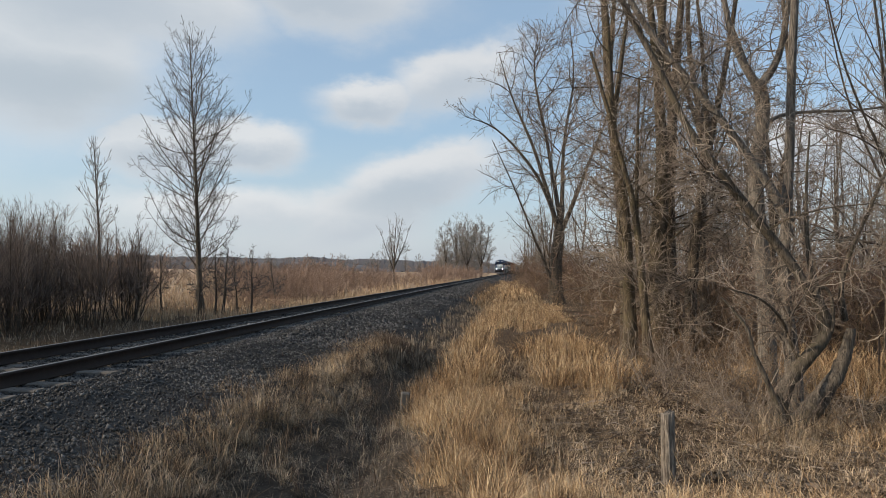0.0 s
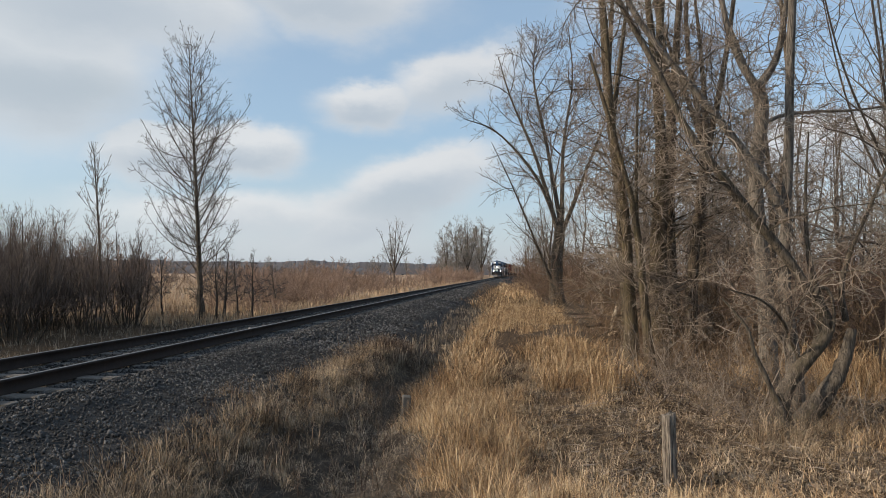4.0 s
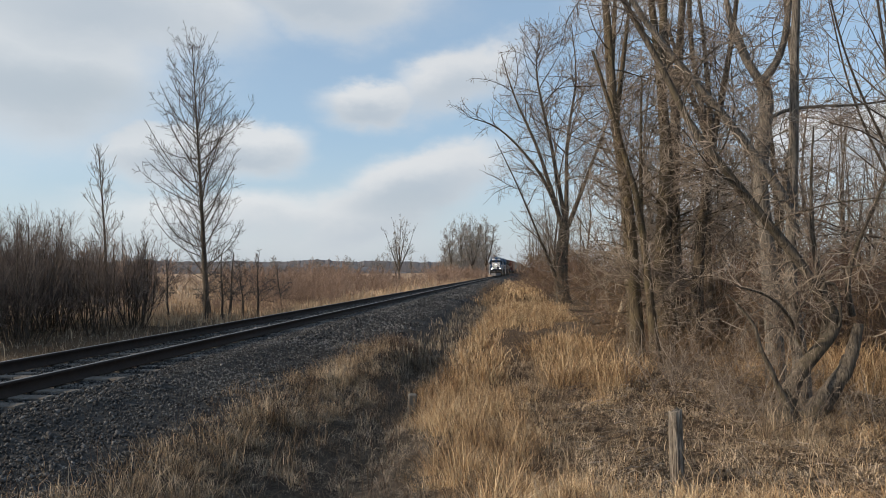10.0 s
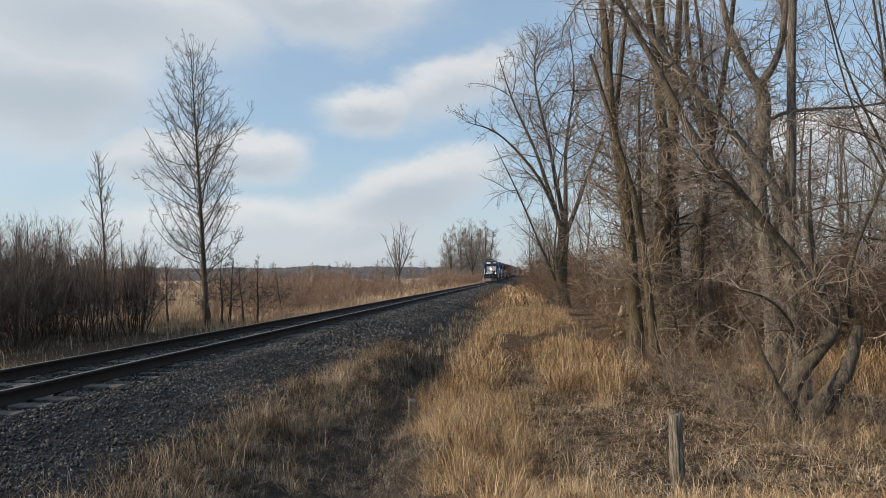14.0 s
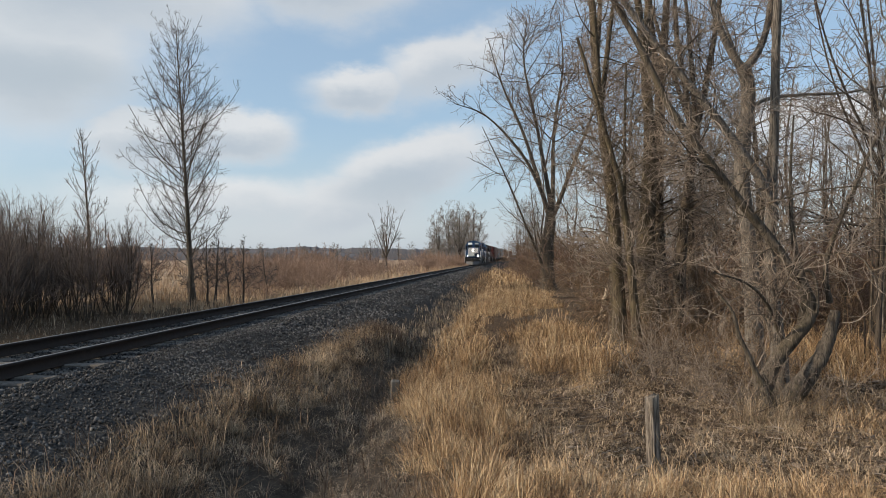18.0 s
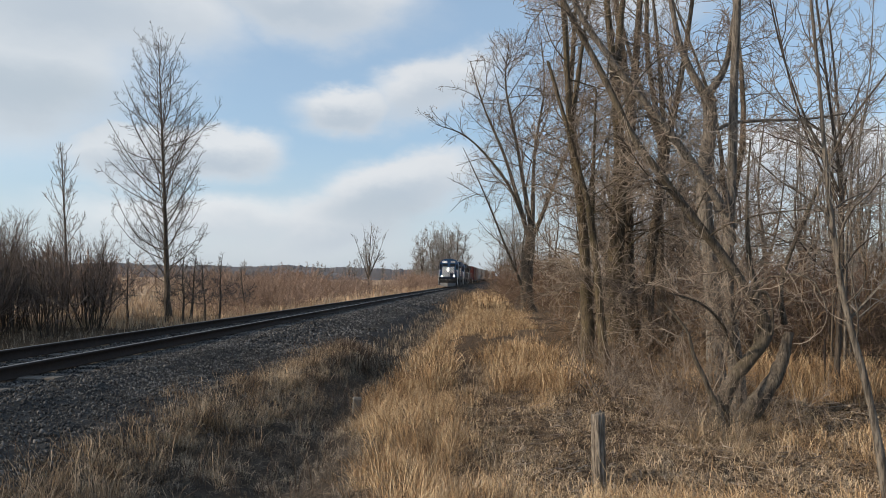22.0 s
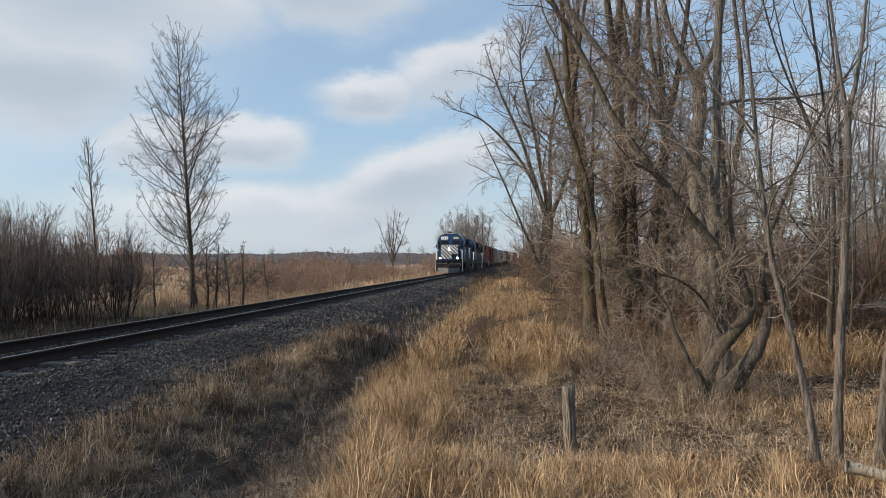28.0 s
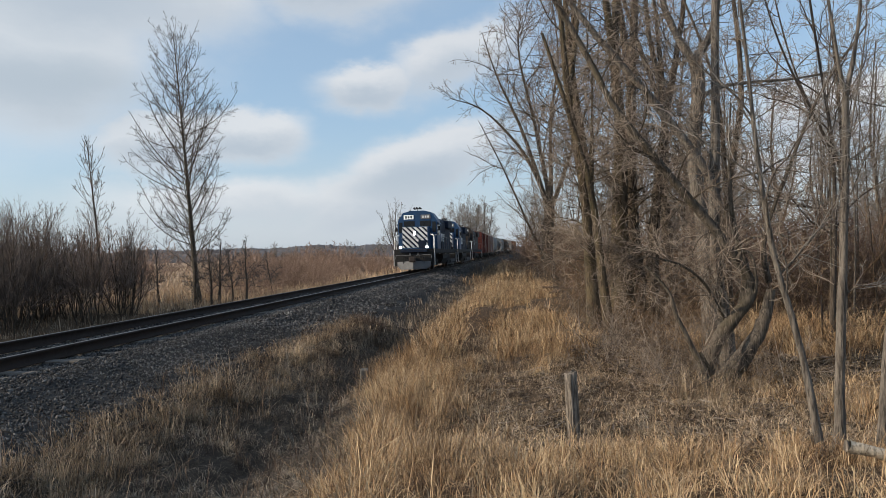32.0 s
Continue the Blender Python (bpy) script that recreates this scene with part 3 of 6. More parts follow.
def tall_zone(x, y):
    """Where the tan grass stands tall: the foreground, tufts along the ditch, a golden island beyond the clearing and the far verge."""
    w = 0.5 * rough_field(x, y, 2.1) + 0.35 * rough_field(x, y, 0.8)
    near = smooth01(6.3 - y + 1.0 * w - 0.9 * smooth01(x, 8.4, 10.6), -0.4, 0.5)
    edge = x - straw_edge(y)
    band = 0.85 * np.exp(-((edge - 0.45) / 0.55) ** 2) * (0.25 + 0.75 * smooth01(rough_field(x + 1, y, 3.1) + 0.4 * w, -0.35, 0.15))
    lumps = 0.9 * np.exp(-((x - 5.9) / 0.6) ** 2 - ((y - 8.6) / 1.3) ** 2) + 0.5 * np.exp(-((x - 6.2) / 0.5) ** 2 - ((y - 11.5) / 1.2) ** 2)
    island = 0.95 - 0.95 * smooth01(np.hypot((x - 7.7 + 0.02 * (y - 17)) / 1.25, (y - 17.0) / 6.2) + 0.6 * w, 0.45, 1.15)
    verge = smooth01(y - 27 + 5.0 * w, -2, 3) * smooth01(8.8 - x + w, -0.6, 0.6) * smooth01(rough_field(x + 2, y * 0.6, 4.2), -0.5, 0.1)
    some = 0.10 * smooth01(rough_field(x, y + 6, 1.3), 0.1, 0.4)
    out = np.maximum.reduce([near, band, lumps, island, verge, some])
    return by_log(x, y) * np.clip(out, 0, 1) * smooth01(edge + 0.3 * w, -0.10, 0.14)


def picked(n, x0, x1, y0, y1, seed, weight, power=1.0):
    r = np.random.default_rng(seed)
    x, y = scatter(n, x0, x1, y0, y1, seed, power)
    k = r.uniform(0, 1, n) < weight(x, y)
    return x[k], y[k]


sets = []


def tussock(x, y):
    """Grass stands in tussocks with dark gaps between them."""
    return 0.03 + 0.97 * smooth01(rough_field(x, y, 0.85) + 0.5 * rough_field(x + 3, y, 2.2), -0.16, 0.26)


x, y = picked(6200, 4.6, 10.8, 2.0, 14.0, 21, lambda x, y: tall_zone(x, y) * tussock(x, y))
sets.append(tufts(x, y, 40, 0.075, (0.33 + 0.14 * rough_field(x, y, 0.85)) * (0.68 + 0.32 * smooth01(y, 4.5, 8.5)), 0.0034, 1, 0.9))
x, y = picked(2600, 4.6, 11.5, 1.8, 14.0, 22, lambda x, y: (0.15 * (x > straw_edge(y) + 0.3) + 0.85 * tall_zone(x, y)) * (0.3 + 0.7 * tussock(x, y)))
sets.append(tufts(x, y, 20, 0.12, 0.19, 0.0045, 2, 1.4, 0.12))
x, y = picked(900, 4.3, 6.8, 2.4, 15.0, 27, lambda x, y: np.exp(-((x - straw_edge(y) - 0.28 + 0.25 * rough_field(x, y, 1.2)) / 0.2) ** 2) * (rough_field(x + 2, y, 1.1) > -0.5))
sets.append(tufts(x, y, 40, 0.07, 0.46, 0.0044, 28, 0.6))
x, y = picked(620, 4.8, 9.6, 2.2, 15.0, 25, tall_zone)
sets.append(tufts(x, y, 6, 0.06, 0.30 + 0.28 * smooth01(y, 4.0, 8.0), 0.0036, 14, 0.5))
x, y = picked(420, 2.2, 4.4, 3.0, 16.0, 26, on_ridge)
sets.append(tufts(x, y, 30, 0.08, 0.30, 0.0042, 19, 1.0))
x, y = picked(1900, 4.6, 9.4, 13.0, 46.0, 23, tall_zone, 1.35)
k = np.random.default_rng(64).uniform(size=len(x)) < 0.15 + 0.85 * smooth01(rough_field(x + 5, y + 2, 3.6), -0.75, -0.1)
sets.append(tufts(x[k], y[k], 36, 0.15, 0.52 + 0.16 * rough_field(x[k], y[k], 3.0), 0.0095, 3, 0.6))
x, y, f = clumped(9000, 3.5, 8.0, 45.0, 140.0, 24, 5.0, -0.2, 1.3, 0.2, 5)
sets.append(blades(x, y, 0.5 + 0.3 * f, 0.04, 4, 0.35))
x, y = picked(2600, 10.3, 19.0, 4.0, 18.0, 31, lambda x, y: 0.66 * by_log(x, y) * (rough_field(x, y, 2.4) > -0.35) * np.maximum(1 - smooth01(y - 0.25 * (x - 11) + rough_field(x, y, 3.0), 9.5, 11.5), 1.3 * np.exp(-((x - 12.0) / 1.3) ** 2 - ((y - 14.3) / 1.9) ** 2)))
sets.append(tufts(x, y, 30, 0.11, 0.38, 0.0055, 5, 0.95))
pr = np.random.default_rng(60)
sets.append(tufts(pr.normal(12.3, 0.95, 190), pr.normal(14.4, 1.1, 190), 36, 0.11, 0.72, 0.008, 61, 0.6))
x, y = picked(420, 11.5, 20.0, 9.5, 17.0, 62, lambda x, y: (rough_field(x, y, 1.8) > 0.15))
sets.append(tufts(x, y, 14, 0.12, 0.34, 0.0065, 63, 1.0))
x, y = picked(900, 5.6, 13.0, -8.0, 2.0, 38, lambda x, y: smooth01(x - 6.0 + 0.4 * rough_field(x, y, 1.7), -0.2, 0.2) * tussock(x, y) * (np.hypot(x - 6.8, y + 0.2) > 1.1))
sets.append(tufts(x, y, 24, 0.08, 0.20, 0.005, 39, 1.0))
grass("tan_grass", "tall dry tan grass in tufts beside the ditch", sets, M_STRAW)

sets = []
x, y = picked(8200, 6.2, 11.5, 5.0, 17.0, 32, lambda x, y: (1 - 0.8 * tall_zone(x, y)) * (0.18 + 0.82 * (rough_field(x + 1, y, 0.7) > -0.12)), 1.2)
sets.append(tufts(x, y, 12, 0.10, 0.17, 0.0058, 6, 1.5, 0.05))
x, y = picked(2300, 2.1, 4.6, 2.4, 17.0, 36, on_ridge, 1.1)
sets.append(tufts(x, y, 30, 0.08, 0.26, 0.0042, 18, 1.1))
x, y = picked(90, 2.6, 4.6, 2.4, 14.0, 37, lambda x, y: 0.6 + 0 * x)
sets.append(tufts(x, y, 34, 0.09, 0.42, 0.0046, 22, 0.8))
x, y = picked(420, 2.5, 5.4, 2.8, 15.0, 66, lambda x, y: (x < straw_edge(y) + 0.1) * (0.35 + 0.65 * on_ridge(x, y)) * (0.4 + 0.6 * (rough_field(x + 1, y, 1.5) > 0)))
sets.append(tufts(x, y, 80, 0.10, 0.27 + 0.09 * rough_field(x, y, 1.1), 0.0042, 67, 0.95))
x, y = np.array([9.75, 9.85, 9.65, 9.9, 9.4, 9.45, 10.0, 9.3]), np.array([9.3, 9.45, 9.4, 9.25, 9.5, 9.4, 9.5, 9.3])
sets.append(tufts(x, y, 120, 0.06, 0.50, 0.005, 21, 1.1))
x, y = picked(46, 9.2, 11.6, 8.2, 12.0, 33, lambda x, y: 1.0 + 0 * x)
sets.append(tufts(x, y, 60, 0.09, 0.42, 0.005, 11, 1.1))
grass("pale_grass", "pale matted dry grass in the clearing under the trees", sets, M_STRAW_PALE)

sets = []
x, y = picked(2400, 2.3, 5.9, 2.0, 17.0, 41, lambda x, y: (x < straw_edge(y) + 0.1) * smooth01(x - 2.7 + 0.5 * rough_field(x, y, 1.5), -0.4, 0.6) * (0.45 + 0.55 * (rough_field(x, y + 3, 0.9) > -0.1)))
sets.append(tufts(x, y, 24, 0.070, 0.13, 0.0046, 7, 1.6, 0.03))
x, y = picked(700, 2.9, 5.5, 3.0, 12.0, 57, lambda x, y: (x < straw_edge(y)) * (rough_field(x, y, 0.6) > 0.05))
sets.append(tufts(x, y, 40, 0.045, 0.17, 0.0052, 58, 1.6, 0.05))
x, y = picked(420, 2.8, 5.6, 3.0, 19.0, 43, lambda x, y: (0.25 + 0.75 * smooth01(y, 7.5, 10.0)) * (x < straw_edge(y) + 0.35))
sets.append(tufts(x, y, 26, 0.08, 0.24 + 0.16 * smooth01(y, 9.0, 12.0), 0.0044, 17, 0.9))
x, y, f = clumped(14000, 3.0, 4.9, 15.0, 60.0, 42, 2.0, 0.0, 1.3, 0.09, 6)
sets.append(blades(x, y, 0.22 + 0.2 * f, 0.012, 8, 0.5))
x, y = picked(700, 2.4, 6.2, -8.0, 2.2, 44, lambda x, y: smooth01(x - 2.7 + 0.5 * rough_field(x, y, 1.5), -0.4, 0.6))
sets.append(tufts(x, y, 20, 0.08, 0.16, 0.005, 45, 1.4))
x, y, f = clumped(15000, -17.0, -4.4, 9.0, 34.0, 68, 2.5, -0.6, 1.2, 0.10, 6)
sets.append(blades(x, y, 0.22 + 0.16 * f, 0.013, 69, 0.7))
grass("grey_grass", "short grey dead grass on the ballast slope", sets, M_STRAW_GREY)

M_STALK = material("dead_weed_stalk", islands((0.030, 0.020, 0.015), (0.085, 0.056, 0.040), (0.20, 0.145, 0.105)), 0.9)
sets = []
x, y = picked(420, 2.3, 5.6, 3.0, 19.0, 46, lambda x, y: (x < straw_edge(y) + 0.2) * (rough_field(x + 7, y, 1.9) > -0.1))
sets.append(tufts(x, y, 5, 0.10, 0.50, 0.0065, 47, 0.45))
x, y = picked(900, 2.5, 4.3, 12.5, 22.0, 48, lambda x, y: np.exp(-((x - 3.5) / 0.5) ** 2 - ((y - 17.0) / 3.0) ** 2))
sets.append(tufts(x, y, 16, 0.10, 0.30, 0.0075, 49, 1.0))
x, y = picked(300, 5.2, 11.5, 4.0, 17.0, 50, lambda x, y: 0.7 + 0 * x)
sets.append(tufts(x, y, 4, 0.10, 0.42, 0.0050, 53, 0.5))
grass("dead_weeds", "dark brown dead weed stalks on the bank and in the grass", sets, M_STALK)


def sticks(n, x0, x1, y0, y1, seed):
    """Fallen twigs: thin bent sticks lying in the grass."""
    r = np.random.default_rng(seed)
    x, y = scatter(n, x0, x1, y0, y1, seed, 1.2)
    a, L = r.uniform(0, 2 * np.pi, n), r.uniform(0.12, 0.55, n) * r.uniform(0.6, 1.4, n)
    a2 = a + r.normal(0, 0.8, n)
    g = ground_z(x, y)
    p0 = np.c_[x, y, g + r.uniform(0.0, 0.10, n)]
    p1 = p0 + np.c_[np.cos(a), np.sin(a), r.normal(0.06, 0.16, n)] * (L * 0.5)[:, None]
    p2 = p1 + np.c_[np.cos(a2), np.sin(a2), r.normal(-0.02, 0.22, n)] * (L * 0.5)[:, None]
    v, q = tubes(np.stack([p0, p1, p2], 1), np.outer(r.uniform(0.003, 0.008, n), [1, 0.8, 0.4]), 4)
    return thing("fallen_twigs", "thin grey fallen twigs scattered on leaf litter", "twigs", mesh("fallen_twigs", v, q, mat=M_TWIG), kind="stuff")


sets = []
x, y, f = clumped(40000, -26.0, -4.6, 12.0, 75.0, 51, 4.0, -0.3, 1.0, 0.15, 6)
k = (y > 33) | (np.random.default_rng(56).uniform(size=len(y)) < 0.03)
x, y, f = x[k], y[k], f[k]
sets.append(blades(x, y, 0.5 + 0.35 * f, 0.024, 9, 0.3))
x, y, f = clumped(18000, -90.0, -6.0, 60.0, 200.0, 52, 9.0, -0.1, 1.3, 0.3, 6)
sets.append(blades(x, y, 0.8 + 0.4 * f, 0.07, 10, 0.3))
grass("field_reeds", "orange-tan reeds and weeds in the wet field", sets, M_REED)


def leaves(name, label, n, x0, x1, y0, y1, size, mat, seed):
    """Fallen leaves: small curled pieces lying on the ground."""
    r = np.random.default_rng(seed)
    x, y = scatter(n, x0, x1, y0, y1, seed, 1.3)
    k = rough_field(x, y, 1.7) + r.uniform(-0.5, 0.5, n) > -0.2
    x, y = x[k], y[k]
    n = len(x)
    a = r.uniform(0, 2 * np.pi, n)
    s = size * r.uniform(0.6, 1.4, n)
    u = np.stack([np.cos(a), np.sin(a), r.normal(0, 0.3, n)], -1) * s[:, None]
    w = np.stack([-np.sin(a), np.cos(a), r.normal(0, 0.5, n)], -1) * s[:, None] * 0.55
    c = np.c_[x, y, ground_z(x, y) + r.uniform(0.005, 0.07, n)]
    up = np.array([0, 0, 0.35]) * s[:, None]
    v = np.stack([c - u, c + w + up, c + u, c - w + up], 1).reshape(-1, 3)
    i = 4 * np.arange(n)[:, None]
    return thing(name, label, "leaves", mesh(name, v, tris=np.vstack([i + np.array([0, 1, 2]), i + np.array([0, 2, 3])]), mat=mat), kind="stuff")


M_LEAF = material("dead_leaf", islands((0.040, 0.028, 0.020), (0.145, 0.103, 0.068), (0.31, 0.235, 0.16)), 0.85)
leaves("leaf_litter", "brown and grey fallen leaves under the trees", 70000, 6.2, 13.5, 5.6, 24.0, 0.022, M_LEAF, 5)
leaves("leaf_litter", "dark brown fallen leaves on the floor of the wood", 30000, 11.0, 26.0, 9.5, 30.0, 0.04, M_LEAF, 6)


# ---- bare trees ----
def spline(pts, k):
    """A smooth line through a few places, in k even steps."""
    p = np.asarray(pts, float)
    p = np.vstack([2 * p[0] - p[1], p, 2 * p[-1] - p[-2]])
    n = len(p) - 3
    u = np.linspace(0, n - 1e-6, k)
    i = u.astype(int)
    f = (u - i)[:, None]
    a, b, c, d = p[i], p[i + 1], p[i + 2], p[i + 3]
    return 0.5 * (2 * b + (c - a) * f + (2 * a - 5 * b + 4 * c - d) * f ** 2 + (3 * b - a - 3 * c + d) * f ** 3)


def tubes(P, R, sides, cap=False):
    """Round, tapering bars along the lines P (n, k, 3) with radii R (n, k)."""
    n, k, _ = P.shape
    T = np.gradient(P, axis=1)
    T /= np.linalg.norm(T, axis=2, keepdims=True) + 1e-9
    ref = np.eye(3)[np.argmin(np.abs(P[:, -1] - P[:, 0]), axis=1)][:, None, :] + np.zeros_like(T)
    A = np.cross(T, ref)
    A /= np.linalg.norm(A, axis=2, keepdims=True) + 1e-9
    B = np.cross(T, A)
    w = np.arange(sides) * 2 * np.pi / sides
    V = P[:, :, None] + R[:, :, None, None] * (np.cos(w)[:, None] * A[:, :, None] + np.sin(w)[:, None] * B[:, :, None])
    j = np.arange(k - 1)[:, None]
    s = np.arange(sides)[None]
    f = np.stack([j * sides + s, j * sides + (s + 1) % sides, (j + 1) * sides + (s + 1) % sides, (j + 1) * sides + s], -1).reshape(-1, 4)
    return V.reshape(-1, 3), (f[None] + (k * sides * np.arange(n))[:, None, None]).reshape(-1, 4)


def sprout(rng, P, R, n, ratio, angle, k, up=0.02, wob=0.12, umin=0.25, umax=1.0, thin=0.6, rmin=0.002, stout=0.011, oval=False, curl=0.0):
    """n side shoots on the lines P, each about ratio times as long as the line that bears it. curl: how far each one keeps bending its own way."""
    N, K, _ = P.shape
    seg = np.linalg.norm(np.diff(P, axis=1), axis=2).sum(1)
    i = rng.choice(N, n, p=seg / seg.sum())
    u = umin + (umax - umin) * (rng.permutation(n) + rng.uniform(0, 1, n)) / n
    x = u * (K - 1)
    j = np.minimum(x.astype(int), K - 2)
    f = (x - j)[:, None]
    p = P[i, j] * (1 - f) + P[i, j + 1] * f
    t = P[i, j + 1] - P[i, j]
    t /= np.linalg.norm(t, axis=1, keepdims=True) + 1e-9
    r = (R[i, j] * (1 - f[:, 0]) + R[i, j + 1] * f[:, 0])
    turn = 2.4 * np.argsort(np.argsort(u))
    s = np.cross(t, np.c_[np.cos(turn), np.sin(turn), 0 * turn] + rng.normal(0, 0.25, (n, 3)) if oval else rng.normal(size=(n, 3)))
    s /= np.linalg.norm(s, axis=1, keepdims=True) + 1e-9
    a = np.radians(rng.normal(angle, 12, n))[:, None]
    d = np.cos(a) * t + np.sin(a) * s
    L = seg[i] * ratio * (np.interp(u, (0.1, 0.3, 0.5, 0.7, 0.9, 1.0), (0.70, 0.95, 1.0, 0.86, 0.60, 0.30)) * rng.uniform(0.68, 1.1, n) if oval else (1.2 - 0.75 * u) * rng.uniform(0.55, 1.25, n))
    out = np.empty((n, k, 3))
    out[:, 0] = p
    bow = rng.normal(0, curl, (n, 3))
    for m in range(1, k):
        d = d + rng.normal(0, wob, (n, 3)) + bow + np.array([0, 0, up])
        d /= np.linalg.norm(d, axis=1, keepdims=True) + 1e-9
        out[:, m] = out[:, m - 1] + d * (L / (k - 1))[:, None]
    r0 = np.minimum(r * thin, stout * L + 0.002)
    rad = np.maximum(r0[:, None] * np.linspace(1, 0.3, k)[None], rmin)
    return out, rad


def lines(stems, k=14, flare=1.5):
    """Stems: (places, thick end radius, thin end radius)."""
    P = np.stack([spline(s[0], k) for s in stems])
    u = np.linspace(0, 1, k)
    R = np.stack([s[1] + (s[2] - s[1]) * u ** 0.8 for s in stems])
    R[0] *= 1 + (flare - 1) * np.exp(-u * 14)
    lump = np.random.default_rng(len(stems) * 7 + k)
    R *= 1 + lump.normal(0, 0.035, R.shape)
    P[:, 1:-1] += lump.normal(0, 0.06, P[:, 1:-1].shape) * R[:, 1:-1, None]
    return P, R


def tree(name, label, stems, seed, levels, wood=None, twig=None, group="", k=14, rmin=0.003, flare=1.5, sides=9, oval=False, split=True, stout=0.011, curl=0.06):
    """A bare tree: its trunk and main limbs, branches and twigs. levels: (count, ratio, angle, up, wobble, lowest place)."""
    rng = np.random.default_rng(seed)
    wood, twig = wood or M_BARK, twig or M_TWIG
    base = Vector(stems[0][0][0])
    P, R = lines(stems, k, flare)
    P = P - np.array(base)
    root = thing(name, label, "tree", group=group, at=pose(*base))
    for m in range(len(stems)):
        v, q = tubes(P[m:m + 1], R[m:m + 1], sides)
        part("trunk" if m == 0 else "limb", mesh("trunk", v, q, mat=wood, smooth=True), None, root)
    VV, QQ, o = [], [], 0
    allP, allR = P, R
    for n, (count, ratio, angle, up, wob, umin) in enumerate(levels):
        kk = (10, 7, 5, 4)[min(n, 3)] if split else (7, 5, 4)[n]
        P, R = sprout(rng, P, R, count, ratio, angle, kk, up, wob, umin, 1.0, 0.62, rmin * (1.0 if n < 2 else 0.8), stout, oval and n == 0, curl)
        v, q = tubes(P, R, (5, 4, 3, 3)[min(n, 3)])
        if n == 0 and split:
            for m in range(count):
                v, q = tubes(P[m:m + 1], R[m:m + 1], 5)
                part("branch", mesh("branch", v, q, mat=wood, smooth=True), None, root)
            continue
        VV.append(v), QQ.append(q + o)
        o += len(v)
    if VV:
        tagged(part("crown", mesh("crown", np.vstack(VV), np.vstack(QQ), mat=twig), None, root), kind="stuff")
    return root


def shrub(name, label, seed, n, height, spread, twig, kids=(6, 5), lean=0.35, wob=0.16, rmin=0.004, r0=0.016, at=None, group="", cat="shrub", stem=None, ang=38, ratio=0.42):
    """Many thin stems from one root, with side twigs."""
    rng = np.random.default_rng(seed)
    k = 6
    P = np.empty((n, k, 3))
    P[:, 0, :2] = rng.normal(0, spread * 0.25, (n, 2))
    P[:, 0, 2] = -0.05
    d = np.c_[P[:, 0, :2] / max(spread, 0.1) * 0.9 + rng.normal(0, lean, (n, 2)), np.ones(n)]
    L = height * rng.uniform(0.55, 1.1, n)
    for m in range(1, k):
        d = d + np.c_[rng.normal(0, wob, (n, 2)), np.full(n, 0.10)]
        d /= np.linalg.norm(d, axis=1, keepdims=True)
        P[:, m] = P[:, m - 1] + d * (L / (k - 1))[:, None]
    R = np.maximum(r0 * rng.uniform(0.6, 1.4, n)[:, None] * np.linspace(1, 0.3, k), rmin)
    root = thing(name, label, cat, group=group, at=at)
    v, q = tubes(P, R, 3)
    tagged(part("stem", mesh("stem", v, q, mat=stem or twig), None, root), kind="stuff")
    VV, QQ, o = [], [], 0
    for c, per in enumerate(kids):
        P, R = sprout(rng, P, R, n * per, ratio, ang, 5 if c == 0 else 4, 0.04, wob, 0.2, 1.0, 0.7, rmin * 0.8, curl=0.4 * wob)
        v, q = tubes(P, R, 3)
        VV.append(v), QQ.append(q + o)
        o += len(v)
        n = n * per
    tagged(part("crown", mesh("crown", np.vstack(VV), np.vstack(QQ), mat=twig), None, root), kind="stuff")
    return root


def levels(a, b, c, d=0, ratio=0.40, angle=42, umin=0.3):
    out = [(a, ratio, angle, 0.02, 0.13, umin), (b, 0.50, 50, 0.02, 0.18, 0.10), (c, 0.55, 48, 0.015, 0.20, 0.12)]
    return out + [(d, 0.5, 44, 0.02, 0.2, 0.2)] if d else out


# left of the track: one tall poplar, a slighter one and thickets
poplar = tree("poplar_tree", "tall slender bare poplar standing in the field edge", [
    ([(-11.84, 40, -1.4), (-12.02, 40, 2.1), (-12.27, 40, 6.1), (-12.58, 40.1, 10.0), (-12.87, 40, 14.9)], 0.19, 0.018)],
    7, [(120, 0.285, 58, 0.105, 0.05, 0.155), (1300, 0.27, 50, 0.05, 0.09, 0.14), (3600, 0.46, 46, 0.04, 0.12, 0.15)], M_BARK, M_TWIG_DARK, k=22, rmin=0.0074, oval=True, stout=0.0072, curl=0.03)
tree("young_poplar_tree", "thin bare young poplar rising out of a thicket", [
    ([(-22.8, 48, -1.4), (-23.0, 48, 3.0), (-23.3, 48, 6.6), (-23.6, 48, 9.9)], 0.12, 0.02)],
    8, [(34, 0.24, 32, 0.12, 0.05, 0.3), (170, 0.36, 36, 0.06, 0.08, 0.15), (300, 0.46, 38, 0.04, 0.10, 0.2)], M_BARK_DARK, M_TWIG_GREY, k=16, rmin=0.0115, oval=True, stout=0.007, curl=0.03)
T_A = shrub("thicket_shrub", "dark grey-brown bare thicket shrub at the field edge", 61, 20, 5.0, 1.6, M_THICKET, (16, 8), 0.12, 0.10, 0.0044, 0.026, pose(-11.9, 24.6, -1.25), stem=M_BARK_DARK, ang=30, ratio=0.33)
T_B = shrub("thicket_shrub", "dark grey-brown bare thicket shrub at the field edge", 62, 17, 4.8, 1.4, M_THICKET, (16, 8), 0.15, 0.11, 0.0044, 0.025, pose(-11.2, 28.6, -1.25), stem=M_BARK_DARK, ang=32, ratio=0.33)
r = np.random.default_rng(9)
